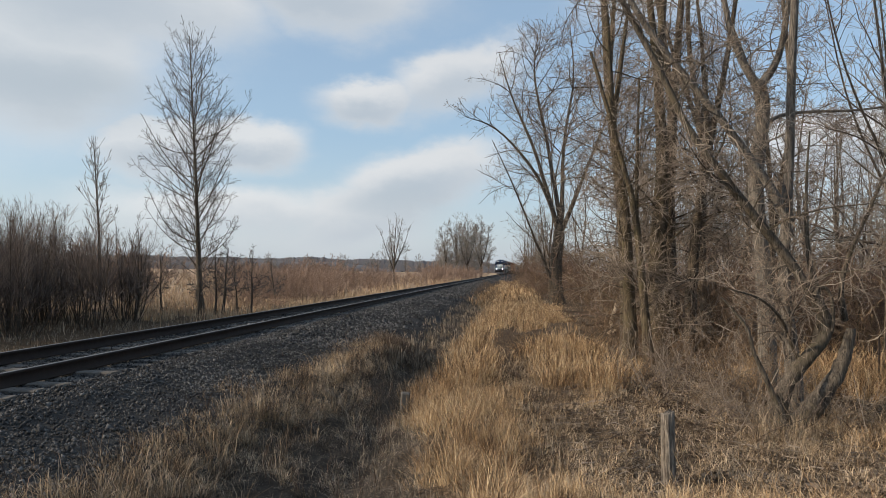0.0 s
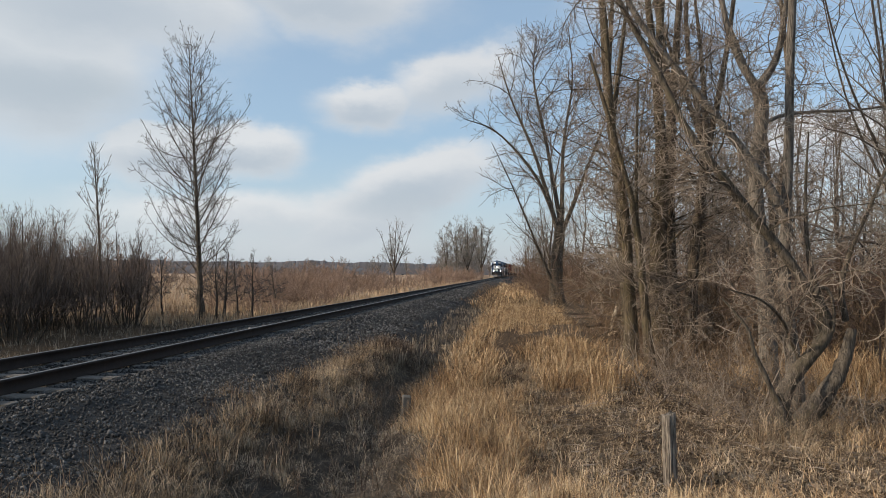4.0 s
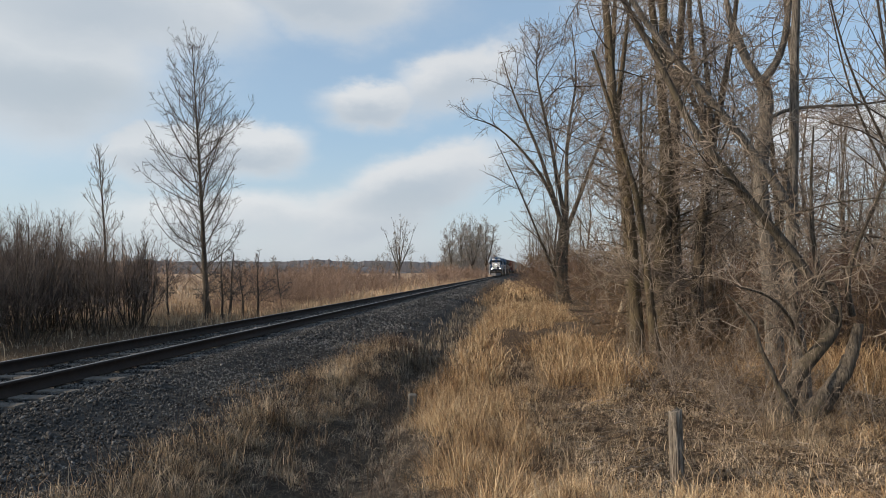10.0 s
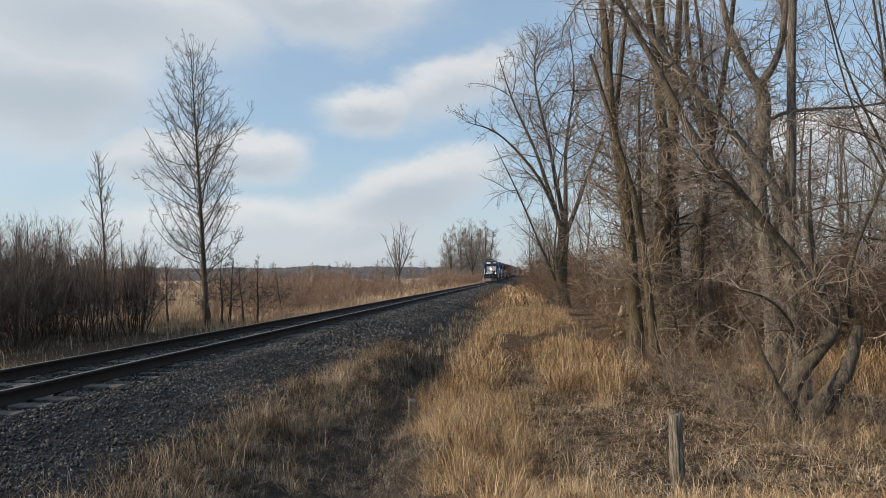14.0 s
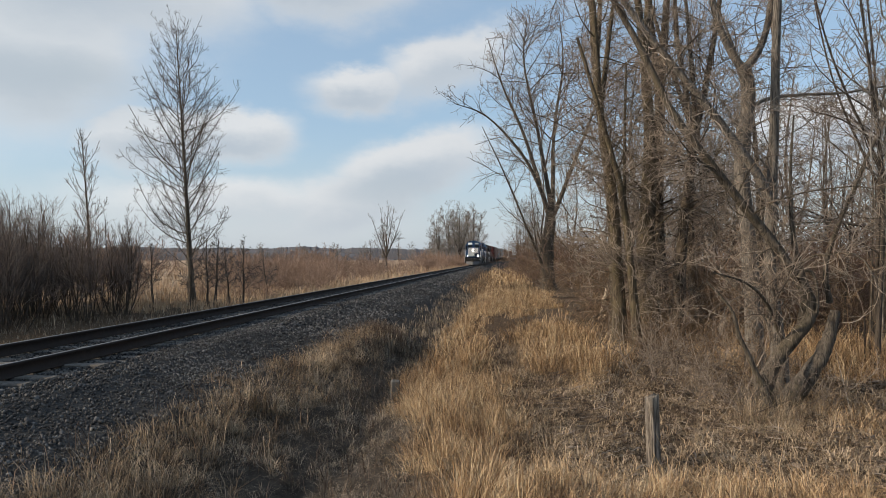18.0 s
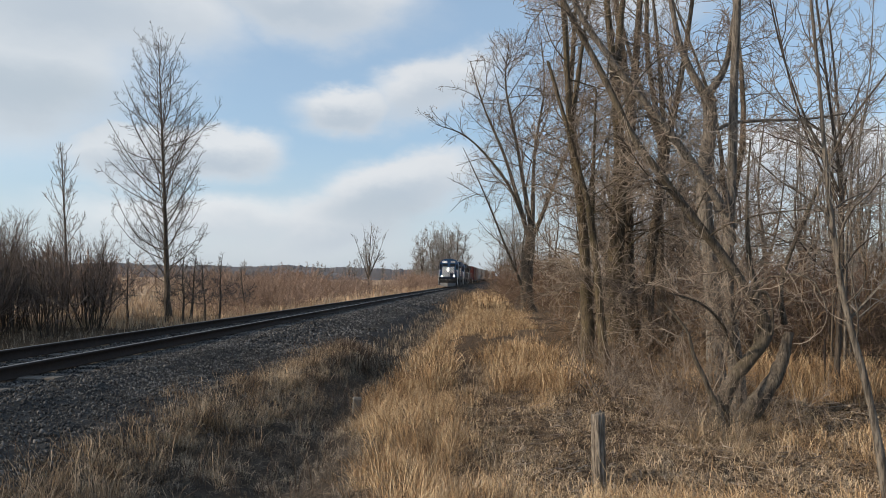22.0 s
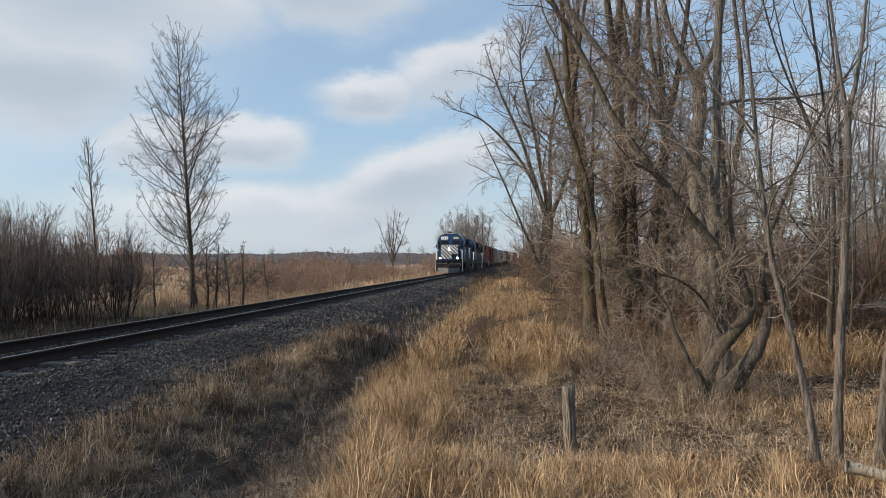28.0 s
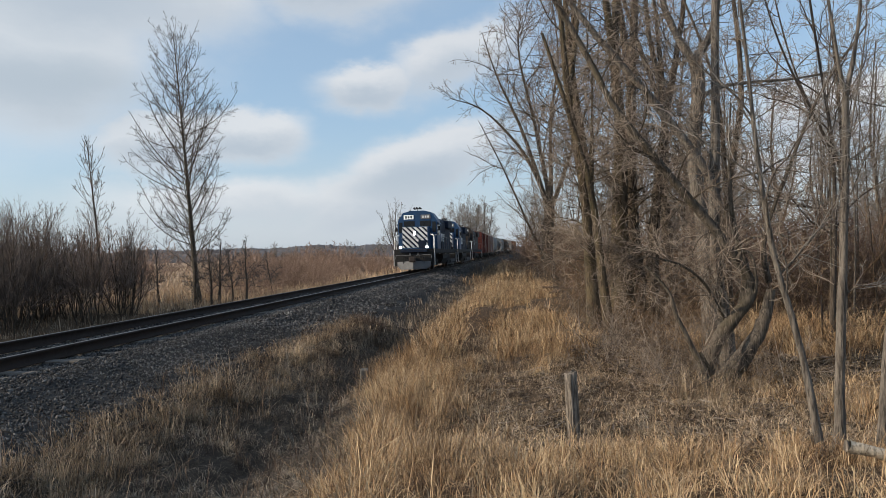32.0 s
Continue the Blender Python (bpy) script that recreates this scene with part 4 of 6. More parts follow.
for (tx, ty, s) in [(-13.6, 23.2, 1.0), (-15.2, 24.6, 1.05), (-13.4, 26.6, 1.0), (-15.0, 28.6, 1.05), (-16.8, 26.2, 1.1), (-17.6, 29.6, 1.1), (-13.6, 31.2, 0.9), (-16.2, 33, 1.05), (-19, 33.5, 1.15), (-22, 31, 1.2), (-24, 37, 1.2),
                    (-15.4, 20.4, 1.0), (-17.5, 21.5, 1.1), (-20.5, 24, 1.1), (-19, 27.5, 1.1), (-19.5, 38, 1.0), (-27, 42, 1.15), (-23, 45, 0.9), (-21, 20, 1.0), (-25, 27, 1.2), (-22.5, 27.5, 1.1), (-21.5, 35.5, 1.1), (-28, 34, 1.2),
                    (-11.8, 32.0, 0.85), (-13.2, 35.0, 0.9), (-14.8, 36.5, 0.9), (-18.5, 24.0, 1.05), (-16.4, 23.2, 1.0), (-18.0, 26.0, 1.05), (-14.6, 30.4, 0.95), (-16.0, 31.4, 1.0), (-20.2, 30.0, 1.1), (-18.2, 31.6, 1.05), (-17.0, 35.0, 0.9), (-23.4, 33.6, 1.1), (-20.8, 26.6, 1.05), (-26.0, 31.0, 1.15), (-23.0, 24.0, 1.05)]:
    src = T_A if r.uniform() < 0.5 else T_B
    copy_thing(src, pose(tx, ty, float(ground_z(tx, ty)), 0, 0, r.uniform(0, 360)) @ Matrix.Scale(s * r.uniform(0.9, 1.1), 4))
R_A = shrub("red_brush", "low rust-red bare brush in the field", 63, 44, 2.2, 3.4, M_TWIG_RED, (8, 4), 0.45, 0.16, 0.0085, 0.014, pose(-9.6, 54, -1.25))
R_B = shrub("red_brush", "low rust-red bare brush far out in the field", 65, 40, 2.2, 3.4, M_TWIG_RED, (6, 3), 0.45, 0.16, 0.0125, 0.017, pose(-11.4, 90, -1.25))
for (tx, ty, s) in [(-9.0, 42.5, 0.45), (-12.6, 47.5, 0.7), (-14.6, 57, 0.9), (-11.9, 56, 0.9), (-12.8, 59, 1.0), (-11.3, 63, 0.95), (-10.4, 69, 0.9), (-16.5, 62, 1.0), (-18, 70, 1.0), (-13.5, 76, 1.0), (-24, 80, 1.1), (-12, 82, 1.2), (-18, 88, 1.4), (-29, 90, 1.6), (-14, 98, 1.3),
                    (-21, 104, 1.5), (-34, 108, 1.8), (-26, 120, 1.8), (-42, 130, 2.0), (-11, 112, 1.2), (-32, 66, 1.3), (-40, 85, 1.5), (-10, 130, 1.3), (-9, 150, 1.5), (-12, 168, 1.6), (-8.5, 185, 1.7),
                    (-11, 205, 2.0), (-7.5, 220, 2.0), (-9, 240, 2.2), (-14, 190, 2.0), (-16, 215, 2.2), (-21, 86, 1.1), (-25, 92, 1.1), (-15, 94, 1.1), (-28, 104, 1.2), (-33, 100, 1.2), (-23, 114, 1.3), (-17, 120, 1.3), (-37, 122, 1.4), (-30, 130, 1.4), (-6.5, 205, 1.6), (-10, 212, 1.8), (-14, 205, 1.7), (-17, 100, 1.2), (-20, 95, 1.2), (-14, 106, 1.2), (-23, 100, 1.3), (-30, 112, 2.0), (-35, 108, 2.2), (-40, 105, 2.1), (-45, 104, 2.3), (-50, 100, 2.2), (-56, 98, 2.4), (-27, 116, 1.9), (-62, 94, 2.3), (-70, 90, 2.4)]:
    if 60 < ty < 105 and r.uniform() < 0.3:
        continue
    copy_thing(R_A if ty < 78 else R_B, pose(tx, ty, float(ground_z(tx, ty)), 0, 0, r.uniform(0, 360)) @ Matrix.Scale(s * r.uniform(0.75, 1.4), 4))
S_A = tree("sapling", "thin dark bare sapling in the field edge", [([(-9.75, 37.2, -1.3), (-9.7, 37.2, 0.0), (-9.8, 37.2, 1.2), (-9.75, 37.2, 2.4)], 0.075, 0.02)],
           64, [(26, 0.34, 62, 0.06, 0.10, 0.22), (120, 0.5, 42, 0.05, 0.14, 0.15), (260, 0.5, 40, 0.04, 0.15, 0.15)], M_BARK_DARK, M_TWIG_DARK, k=9, rmin=0.009, sides=6, split=False)
for (tx, ty, s) in [(-9.4, 37.4, 1.0), (-9.5, 39.6, 0.85), (-8.15, 38.2, 0.95), (-10.6, 37.0, 0.7), (-13.4, 38.5, 0.9), (-8.9, 44.5, 0.8)]:
    copy_thing(S_A, pose(tx, ty, float(ground_z(tx, ty)), r.normal(0, 4), r.normal(0, 4), r.uniform(0, 360)) @ Matrix.Scale(s, 4))
tree("field_tree", "lone bare vase-shaped young tree in the field", [
    ([(-12.9, 112, -1.3), (-12.9, 112, 2.0), (-12.8, 112, 5.0), (-12.6, 112, 9.6)], 0.20, 0.012), ([(-12.9, 112, 1.2), (-13.9, 112, 4.0), (-15.4, 112, 8.2)], 0.12, 0.012),
    ([(-12.9, 112, 1.6), (-11.7, 112, 4.4), (-10.3, 112, 8.4)], 0.12, 0.012), ([(-12.9, 112, 2.2), (-13.5, 112.5, 5.6), (-14.0, 113, 9.5)], 0.1, 0.012), ([(-12.9, 112, 2.0), (-12.2, 111.4, 5.6), (-11.5, 111, 9.3)], 0.1, 0.012)],
    71, [(70, 0.30, 26, 0.08, 0.06, 0.2), (520, 0.46, 30, 0.05, 0.10, 0.15), (900, 0.5, 32, 0.05, 0.12, 0.15)], M_BARK_DARK, M_TWIG_GREY, k=9, rmin=0.0105, sides=5, split=False)
G_A = tree("roadside_tree", "far bare tree beside the track", [
    ([(-9.0, 226, -1.2), (-9.0, 226, 4), (-9.2, 226, 11), (-9.0, 226, 18.2)], 0.32, 0.02), ([(-9.0, 226, 2.5), (-10.8, 226, 8), (-12.2, 226, 16)], 0.2, 0.02),
    ([(-9.0, 226, 3.0), (-7.2, 226, 9), (-6.0, 226, 16)], 0.2, 0.02), ([(-9.0, 226, 5.0), (-9.8, 227, 11), (-10.3, 228, 17.5)], 0.17, 0.02)],
    72, [(90, 0.34, 38, 0.07, 0.08, 0.12), (600, 0.5, 38, 0.05, 0.12, 0.15), (1500, 0.5, 40, 0.05, 0.12, 0.15)], M_BARK_DARK, M_TWIG_GREY, k=9, rmin=0.022, sides=5, split=False)
for (tx, ty, s) in [(-15.5, 222, 0.86), (-13.0, 232, 1.02), (-5.6, 246, 1.05), (-11, 255, 1.05), (-7, 275, 1.12), (-13, 290, 1.15), (-18.5, 240, 0.7)]:
    copy_thing(G_A, pose(tx, ty, -1.2, 0, 0, r.uniform(0, 360)) @ Matrix.Scale(s, 4))

# right of the track: the big trees
tree("spreading_tree", "large bare tree with arching limbs at the wood's edge", [
    ([(9.02, 47.5, -1.02), (8.89, 47.5, 1.75), (9.15, 47.5, 4.46)], 0.452, 0.339),
    ([(9.17, 47.5, 4.12), (7.49, 46.9, 7.74), (5.05, 46.3, 10.45), (2.9, 45.8, 11.3)], 0.155, 0.018),
    ([(8.98, 47.5, 4.23), (7.51, 47.8, 9.21), (5.96, 48.0, 12.94), (5.02, 48.0, 15.99)], 0.175, 0.018),
    ([(9.24, 47.5, 4.23), (8.3, 48.4, 10.0), (7.43, 48.6, 14.52), (7.62, 48.6, 17.46)], 0.175, 0.018),
    ([(9.32, 47.5, 4.23), (10.79, 47.0, 8.08), (12.21, 46.6, 12.14), (12.71, 46.3, 16.21)], 0.16, 0.018),
    ([(8.87, 47.5, 0.17), (7.74, 47.0, 2.88), (6.04, 46.3, 6.95), (4.69, 45.9, 9.77)], 0.124, 0.017),
    ([(9.21, 47.5, 4.35), (9.43, 48.6, 10.0), (10.11, 49.7, 14.52), (9.88, 50.1, 18.47)], 0.17, 0.018)],
    101, [(150, 0.32, 44, 0.03, 0.10, 0.14), (1300, 0.46, 48, 0.03, 0.14, 0.12), (4200, 0.5, 50, 0.02, 0.16, 0.12)], M_BARK, M_TWIG, rmin=0.0088, flare=1.5, stout=0.009, curl=0.09)
B = [("B1", [(9.76, 18, -0.85), (9.75, 18, 1.95), (9.84, 18, 3.9), (9.74, 18, 6), (9.5, 18, 8.3), (9.3, 18, 11.5)], 0.27), ("B2", [(10.3, 19, -0.85), (10.18, 19, 2.6), (10.3, 19, 5.5), (10.5, 19, 8.4), (10.7, 19, 12.2)], 0.25),
     ("B3", [(8.95, 17, -0.85), (8.83, 17, 2.4), (8.52, 17, 4.8), (8.38, 17, 7), (8.1, 17, 10.5)], 0.15), ("B4", [(10.43, 18, -0.85), (10.62, 18, 2.1), (10.95, 18, 4.4), (11.4, 18, 6.8), (11.9, 18, 10.5)], 0.17),
     ("B5", [(9.2, 16, -0.85), (8.9, 16, 2.4), (8.5, 16, 4.1), (7.9, 16, 6.2)], 0.10), ("B6", [(11.47, 20, -0.8), (11.25, 20, 2.3), (11.3, 20, 5), (10.9, 20, 8), (11.1, 20, 12)], 0.16),
     ("B7", [(9.5, 21, -0.8), (9.3, 21, 3), (8.9, 21, 6.5), (8.7, 21, 10), (8.4, 21, 13)], 0.18), ("B8", [(12.0, 17, -0.8), (12.1, 17, 2.4), (12.5, 17, 5), (12.2, 17, 9)], 0.13)]
for n, (_, pts, rad) in enumerate(B):
    tree("woodland_tree", "bare grey-barked woodland tree in a dense clump", [(pts, rad, 0.035), ([tuple(np.array(pts[-3]) + (0, 0, 0)), tuple(np.array(pts[-2]) + (0.5 * (-1) ** n, 0.5, 0.3)), tuple(np.array(pts[-1]) + (1.2 * (-1) ** n, 0.9, -0.4))], rad * 0.5, 0.02)],
         120 + n, levels(58, 460, 1700, 0, 0.21, 64, 0.06), M_BARK_MOSS if n in (0, 2, 4, 6) else M_BARK, M_TWIG, "woodland trees", rmin=0.0052, stout=0.0075, curl=0.14)
tree("leaning_tree", "old willow with curved trunks, broken stub and a long leaning limb", [
    ([(9.90, 10.6, -1.0), (9.97, 10.6, -0.6), (10.07, 10.6, -0.27), (10.24, 10.6, 0.0), (10.42, 10.6, 0.24), (10.59, 10.6, 0.43), (10.66, 10.6, 0.61), (10.57, 10.6, 0.85), (10.33, 10.6, 1.25), (10.1, 10.6, 1.59), (9.61, 10.5, 2.18), (9.19, 10.5, 2.75), (8.77, 10.5, 3.33), (8.48, 10.5, 3.92), (8.19, 10.5, 4.51), (7.8, 10.5, 5.24), (7.54, 10.5, 5.83), (7.2, 10.5, 6.6)], 0.118, 0.032),
    ([(9.83, 10.2, -0.88), (10.06, 10.2, -0.69), (10.29, 10.2, -0.46), (10.50, 10.2, -0.16), (10.65, 10.2, 0.11), (10.73, 10.2, 0.35), (10.79, 10.2, 0.62)], 0.180, 0.062),
    ([(10.52, 10.7, 0.30), (10.65, 10.8, 0.8), (10.58, 10.8, 1.16), (10.48, 10.8, 1.61), (10.45, 10.8, 2.1), (10.45, 10.8, 2.67), (10.5, 10.8, 3.41)], 0.07, 0.012),
    ([(9.83, 9.8, -0.85), (9.74, 9.8, -0.44), (9.62, 9.8, -0.19), (9.5, 9.8, 0.1), (9.4, 9.8, 0.32), (9.32, 9.8, 0.62), (9.16, 9.8, 0.84), (8.99, 9.8, 1.03)], 0.052, 0.010),
    ([(9.93, 9.95, -0.85), (9.85, 9.85, -0.5), (9.70, 9.8, -0.2)], 0.045, 0.02),
    ([(10.44, 10.5, 1.05), (10.5, 10.5, 1.16), (10.61, 10.5, 1.13), (10.67, 10.5, 0.97), (10.69, 10.5, 0.73), (10.67, 10.5, 0.56)], 0.034, 0.016),
    ([(10.95, 10.75, 0.7), (10.85, 10.6, 1.3), (11.1, 10.4, 2.2), (11.6, 10.3, 3.4), (12.2, 10.2, 4.3)], 0.045, 0.012), ([(10.3, 10.7, 0.1), (9.9, 10.2, 0.7), (9.5, 9.8, 1.0), (9.0, 9.5, 1.15)], 0.03, 0.008)],
    140, levels(64, 460, 1600, 0, 0.22, 55, 0.42), M_BARK_WILLOW, M_TWIG, rmin=0.0037, flare=1.35, k=30, sides=11, stout=0.008, curl=0.20)
tree("straight_tree", "pale-barked bare tree rising straight behind the willow", [
    ([(10.5, 11.3, -0.95), (10.42, 11.3, 0.09), (10.33, 11.3, 0.94), (10.33, 11.3, 1.71), (10.37, 11.3, 2.48), (10.42, 11.3, 3.86), (10.46, 11.3, 5.08), (10.52, 11.3, 6.49)], 0.115, 0.055),
    ([(10.37, 11.25, 1.9), (10.23, 11.2, 2.41), (9.67, 11.2, 3.26), (9.13, 11.2, 3.98), (8.63, 11.2, 4.61), (8.09, 11.2, 5.4), (7.84, 11.2, 6.04), (7.6, 11.2, 6.8)], 0.078, 0.035)],
    142, levels(44, 340, 1200, 0, 0.22, 58, 0.10), M_BARK_PALE, M_TWIG, rmin=0.0040, stout=0.0075, k=20, curl=0.12)
tree("forked_tree", "pale-barked bare tree forking high up", [
    ([(10.68, 13, -0.85), (10.57, 13, 1.4), (10.45, 13, 2.9), (10.57, 13, 4.17), (10.5, 13, 4.7)], 0.145, 0.115), ([(10.5, 13, 4.6), (10.09, 13, 5.4), (9.85, 13, 6.6), (9.6, 13, 8.6)], 0.085, 0.025),
    ([(10.5, 13, 4.6), (10.86, 13.05, 5.2), (11.08, 13.1, 6.5), (11.3, 13.2, 8.6)], 0.085, 0.025),
    ([(10.5, 13, 3.9), (11.1, 13.6, 4.25), (11.9, 14.1, 4.42), (12.7, 14.2, 4.46), (13.5, 14.2, 4.58)], 0.045, 0.018)],
    141, levels(50, 420, 1600, 0, 0.28, 52, 0.12), M_BARK_PALE, M_TWIG, rmin=0.0044, stout=0.0075, curl=0.12)
D = [[([(9.55, 5.3, -0.5), (9.41, 5.3, 0.43), (9.22, 5.3, 1.24), (9.13, 5.3, 2.0), (9.07, 5.3, 2.84), (8.95, 5.3, 4.2)], 0.034, 0.008)],
     [([(9.85, 5.8, -0.5), (9.92, 5.8, 0.85), (9.98, 5.8, 1.81), (10.0, 5.8, 2.5)], 0.042, 0.028), ([(10.0, 5.8, 2.45), (9.93, 5.8, 2.96), (9.8, 5.8, 4.2)], 0.022, 0.007), ([(10.0, 5.8, 2.45), (10.12, 5.8, 3.05), (10.25, 5.8, 4.3)], 0.024, 0.007)],
     [([(10.14, 5.7, -0.5), (10.25, 5.7, 0.72), (10.5, 5.7, 1.49), (10.72, 5.7, 2.26), (10.68, 5.7, 3.03), (10.48, 5.7, 4.4)], 0.038, 0.008), ([(10.22, 5.75, 0.1), (10.86, 5.9, 0.81), (11.46, 5.9, 1.52), (12.0, 6.0, 2.3)], 0.018, 0.005)],
     [([(12.2, 8.0, -0.7), (12.3, 8.0, 1.5), (12.1, 8.0, 3.5), (12.3, 8.0, 6.0)], 0.032, 0.008)]]
for n, st in enumerate(D):
    tree("slender_sapling", "slender grey-barked bare sapling standing in dry grass", st, 160 + n, levels(20, 100, 260, 0, 0.24, 40, 0.30), M_BARK_TAN, M_TWIG_GREY, "saplings", rmin=0.0022, stout=0.007, k=16, sides=7, flare=1.3)

SLIM = []
for n, (x0, y0, h, rad) in enumerate([(12.9, 13.5, 8.5, 0.045), (14.3, 16.5, 8.5, 0.06), (16.4, 14.0, 7.5, 0.045)]):
    SLIM.append(tree("slim_tree", "slim bare grey tree at the clearing's edge", [([(x0, y0, -0.85), (x0 + 0.15, y0, 0.3 * h), (x0 - 0.1 + 0.2 * n, y0, 0.6 * h), (x0 - 0.5 + 0.3 * n, y0, h)], rad, 0.015),
         ([(x0 + 0.1, y0, 0.35 * h), (x0 - 0.9, y0 - 0.3, 0.6 * h), (x0 - 1.5, y0 - 0.5, 0.88 * h)], rad * 0.55, 0.012)], 180 + n, levels(26, 170, 420, 0, 0.28, 44, 0.15), M_BARK_DARK, M_TWIG, "slim trees", rmin=0.0050, stout=0.008))

for n, st in enumerate([[([(17.20, 13.0, -0.85), (16.98, 13.0, 1.24), (16.78, 13.0, 2.34), (16.42, 13.0, 4.34), (16.05, 13.0, 6.78), (15.81, 13.0, 8.57), (15.70, 13.0, 10.49)], 0.085, 0.03)],
                        [([(15.11, 12.0, -0.85), (15.09, 12.0, 1.92), (15.09, 12.0, 3.25), (15.00, 12.0, 4.80), (14.74, 12.0, 5.71), (14.49, 12.0, 7.35)], 0.05, 0.016), ([(15.06, 12.0, 4.18), (15.19, 12.0, 5.12), (15.22, 12.0, 5.95), (15.46, 12.0, 7.32)], 0.024, 0.01)]]):
    tree("leaning_pole_tree", "bare grey tree leaning over the clearing's edge", st, 190 + n, levels(30, 190, 420, 0, 0.22, 46, 0.2), M_BARK_TAN, M_TWIG, "slim trees", rmin=0.0048, stout=0.0075, curl=0.1)

# the wood behind
W = [tree("wood_tree", "bare tree in the wood behind the clearing", [([(x0, y0, -0.8), (x0 + 0.2, y0, 3), (x0 - 0.2, y0, 7), (x0 + 0.3, y0, 12)], 0.14, 0.03),
      ([(x0 + 0.1, y0, 2.5), (x0 + 0.9, y0, 5.5), (x0 + 1.4, y0, 10)], 0.08, 0.02)], 200 + n, levels(40, 200, 400, 0, 0.27, 38, 0.12), M_BARK, M_TWIG_GREY, "wood trees", rmin=0.008, k=10, sides=5, split=False)
     for n, (x0, y0) in enumerate([(13.0, 46.0), (16.0, 52.0), (12.5, 36.0)])]
r = np.random.default_rng(77)
for n in range(64):
    if n < 26:
        tx, ty = r.uniform(14.5, 36), r.uniform(22, 42)
        s = r.uniform(0.50, 0.75)
    elif n < 46:
        tx, ty = r.uniform(10.8, 24), r.uniform(30, 75)
        s = r.uniform(0.6, 0.95)
    else:
        ty = r.uniform(60, 260)
        tx = r.uniform(7.5, 14.0) + float(bend(ty))
        s = r.uniform(0.75, 1.1)
    copy_thing(W[n % 3], pose(tx, ty, float(ground_z(tx, ty)), 0, 0, r.uniform(0, 360)) @ Matrix.Scale(s, 4))
V = shrub("fine_brush", "fine grey-brown bare brush at the foot of the willow", 91, 16, 1.5, 1.6, M_TWIG, (6, 3), 0.75, 0.30, 0.0032, 0.008, pose(9.1, 10.7, -0.9), "brush under the willow", ang=48)
for (tx, ty, s, turn) in [(8.7, 11.6, 1.0, 70), (9.5, 9.7, 0.75, 160), (9.9, 11.9, 1.15, 230), (10.4, 10.0, 0.8, 300), (8.9, 13.0, 1.1, 20)]:
    copy_thing(V, pose(tx, ty, float(ground_z(tx, ty)), 0, 0, turn) @ Matrix.Scale(s, 4))
U = [shrub("underbrush", "tangled brown bare underbrush at the wood's edge", 81 + n, 16, 2.2 + 0.5 * n, 2.4, (M_BRUSH, M_BRUSH_RED, M_BRUSH)[n], (6, 3), 0.7, 0.40, 0.0062, 0.011, pose(px_, py_, -0.8))
     for n, (px_, py_) in enumerate([(10.4, 14.9), (15.5, 22.0), (10.9, 24.0)])]
for n in range(98):
    if n >= 86:
        ty = r.uniform(52, 78)
        tx = r.uniform(9.0, 15.0)
    elif n < 26:
        ty = r.uniform(18.0, 30)
        tx = 9.7 + r.uniform(0, 3.2) ** 1.0 + (0.5 if ty < 16 else 0.0)
    elif n < 64:
        tx = r.uniform(14.0, 34)
        ty = r.uniform(20.0, 26) + 0.25 * (tx - 14)
    else:
        ty = r.uniform(30, 120)
        tx = r.uniform(8.6, 13.0) + float(bend(ty))
    s = r.uniform(0.8, 1.3) * (2.0 if n >= 86 and ty > 30 else 1.15 if 30 <= n < 64 else 1.2 if ty > 30 or tx > 14 else 0.8)
    if ty < 15.5 and tx > 10.0 + 0.36 * (ty - 11):
        continue
    copy_thing(U[1] if (tx > 14 or ty > 50) and n % 4 else U[2 * (n % 2)], pose(tx, ty, float(ground_z(tx, ty)), 0, 0, r.uniform(0, 360)) @ Matrix.Scale(s, 4))


for (tx, ty, s) in [(9.6, 11.6, 0.45), (10.2, 12.0, 0.6), (10.1, 13.6, 0.65), (9.5, 15.6, 0.5), (10.6, 16.4, 0.7)]:
    copy_thing(U[0], pose(tx, ty, float(ground_z(tx, ty)), 0, 0, r.uniform(0, 360)) @ Matrix.Scale(s, 4))


for n in range(26):
    ty = r.uniform(60, 125)
    tx = r.uniform(9.2, 12.5) + float(bend(ty))
    copy_thing(U[n % 3], pose(tx, ty, float(ground_z(tx, ty)), 0, 0, r.uniform(0, 360)) @ Matrix.Scale(r.uniform(1.4, 2.5), 4))
for (tx, ty, s) in [(18.6, 17.0, 1.1), (20.5, 16.0, 1.15)]:
    copy_thing(SLIM[0], pose(tx, ty, float(ground_z(tx, ty)) - 0.05, 0, 0, r.uniform(0, 360)) @ Matrix.Scale(s, 4))


sticks(1500, 6.8, 13.0, 6.2, 20.0, 55)
sticks(900, 12.0, 24.0, 9.5, 22.0, 59)


POLE = [tree("pole_sapling", "thin straight bare sapling in the shaded wood", [([(x0, y0, -0.85), (x0 + 0.1, y0, 0.35 * h), (x0 + lean * 0.5, y0 + 0.1, 0.7 * h), (x0 + lean, y0, h)], rad, 0.007)],
             240 + n, levels(16, 90, 170, 0, 0.22, 36, 0.35), M_BARK_PALE if n == 1 else M_BARK, M_TWIG_GREY, "pole saplings", rmin=0.0042, stout=0.007, k=12, sides=6, flare=1.2, split=False)
        for n, (x0, y0, h, rad, lean) in enumerate([(13.4, 14.8, 6.2, 0.022, 0.3), (14.8, 17.0, 7.0, 0.026, -0.4), (16.6, 15.4, 5.6, 0.020, 0.5)])]
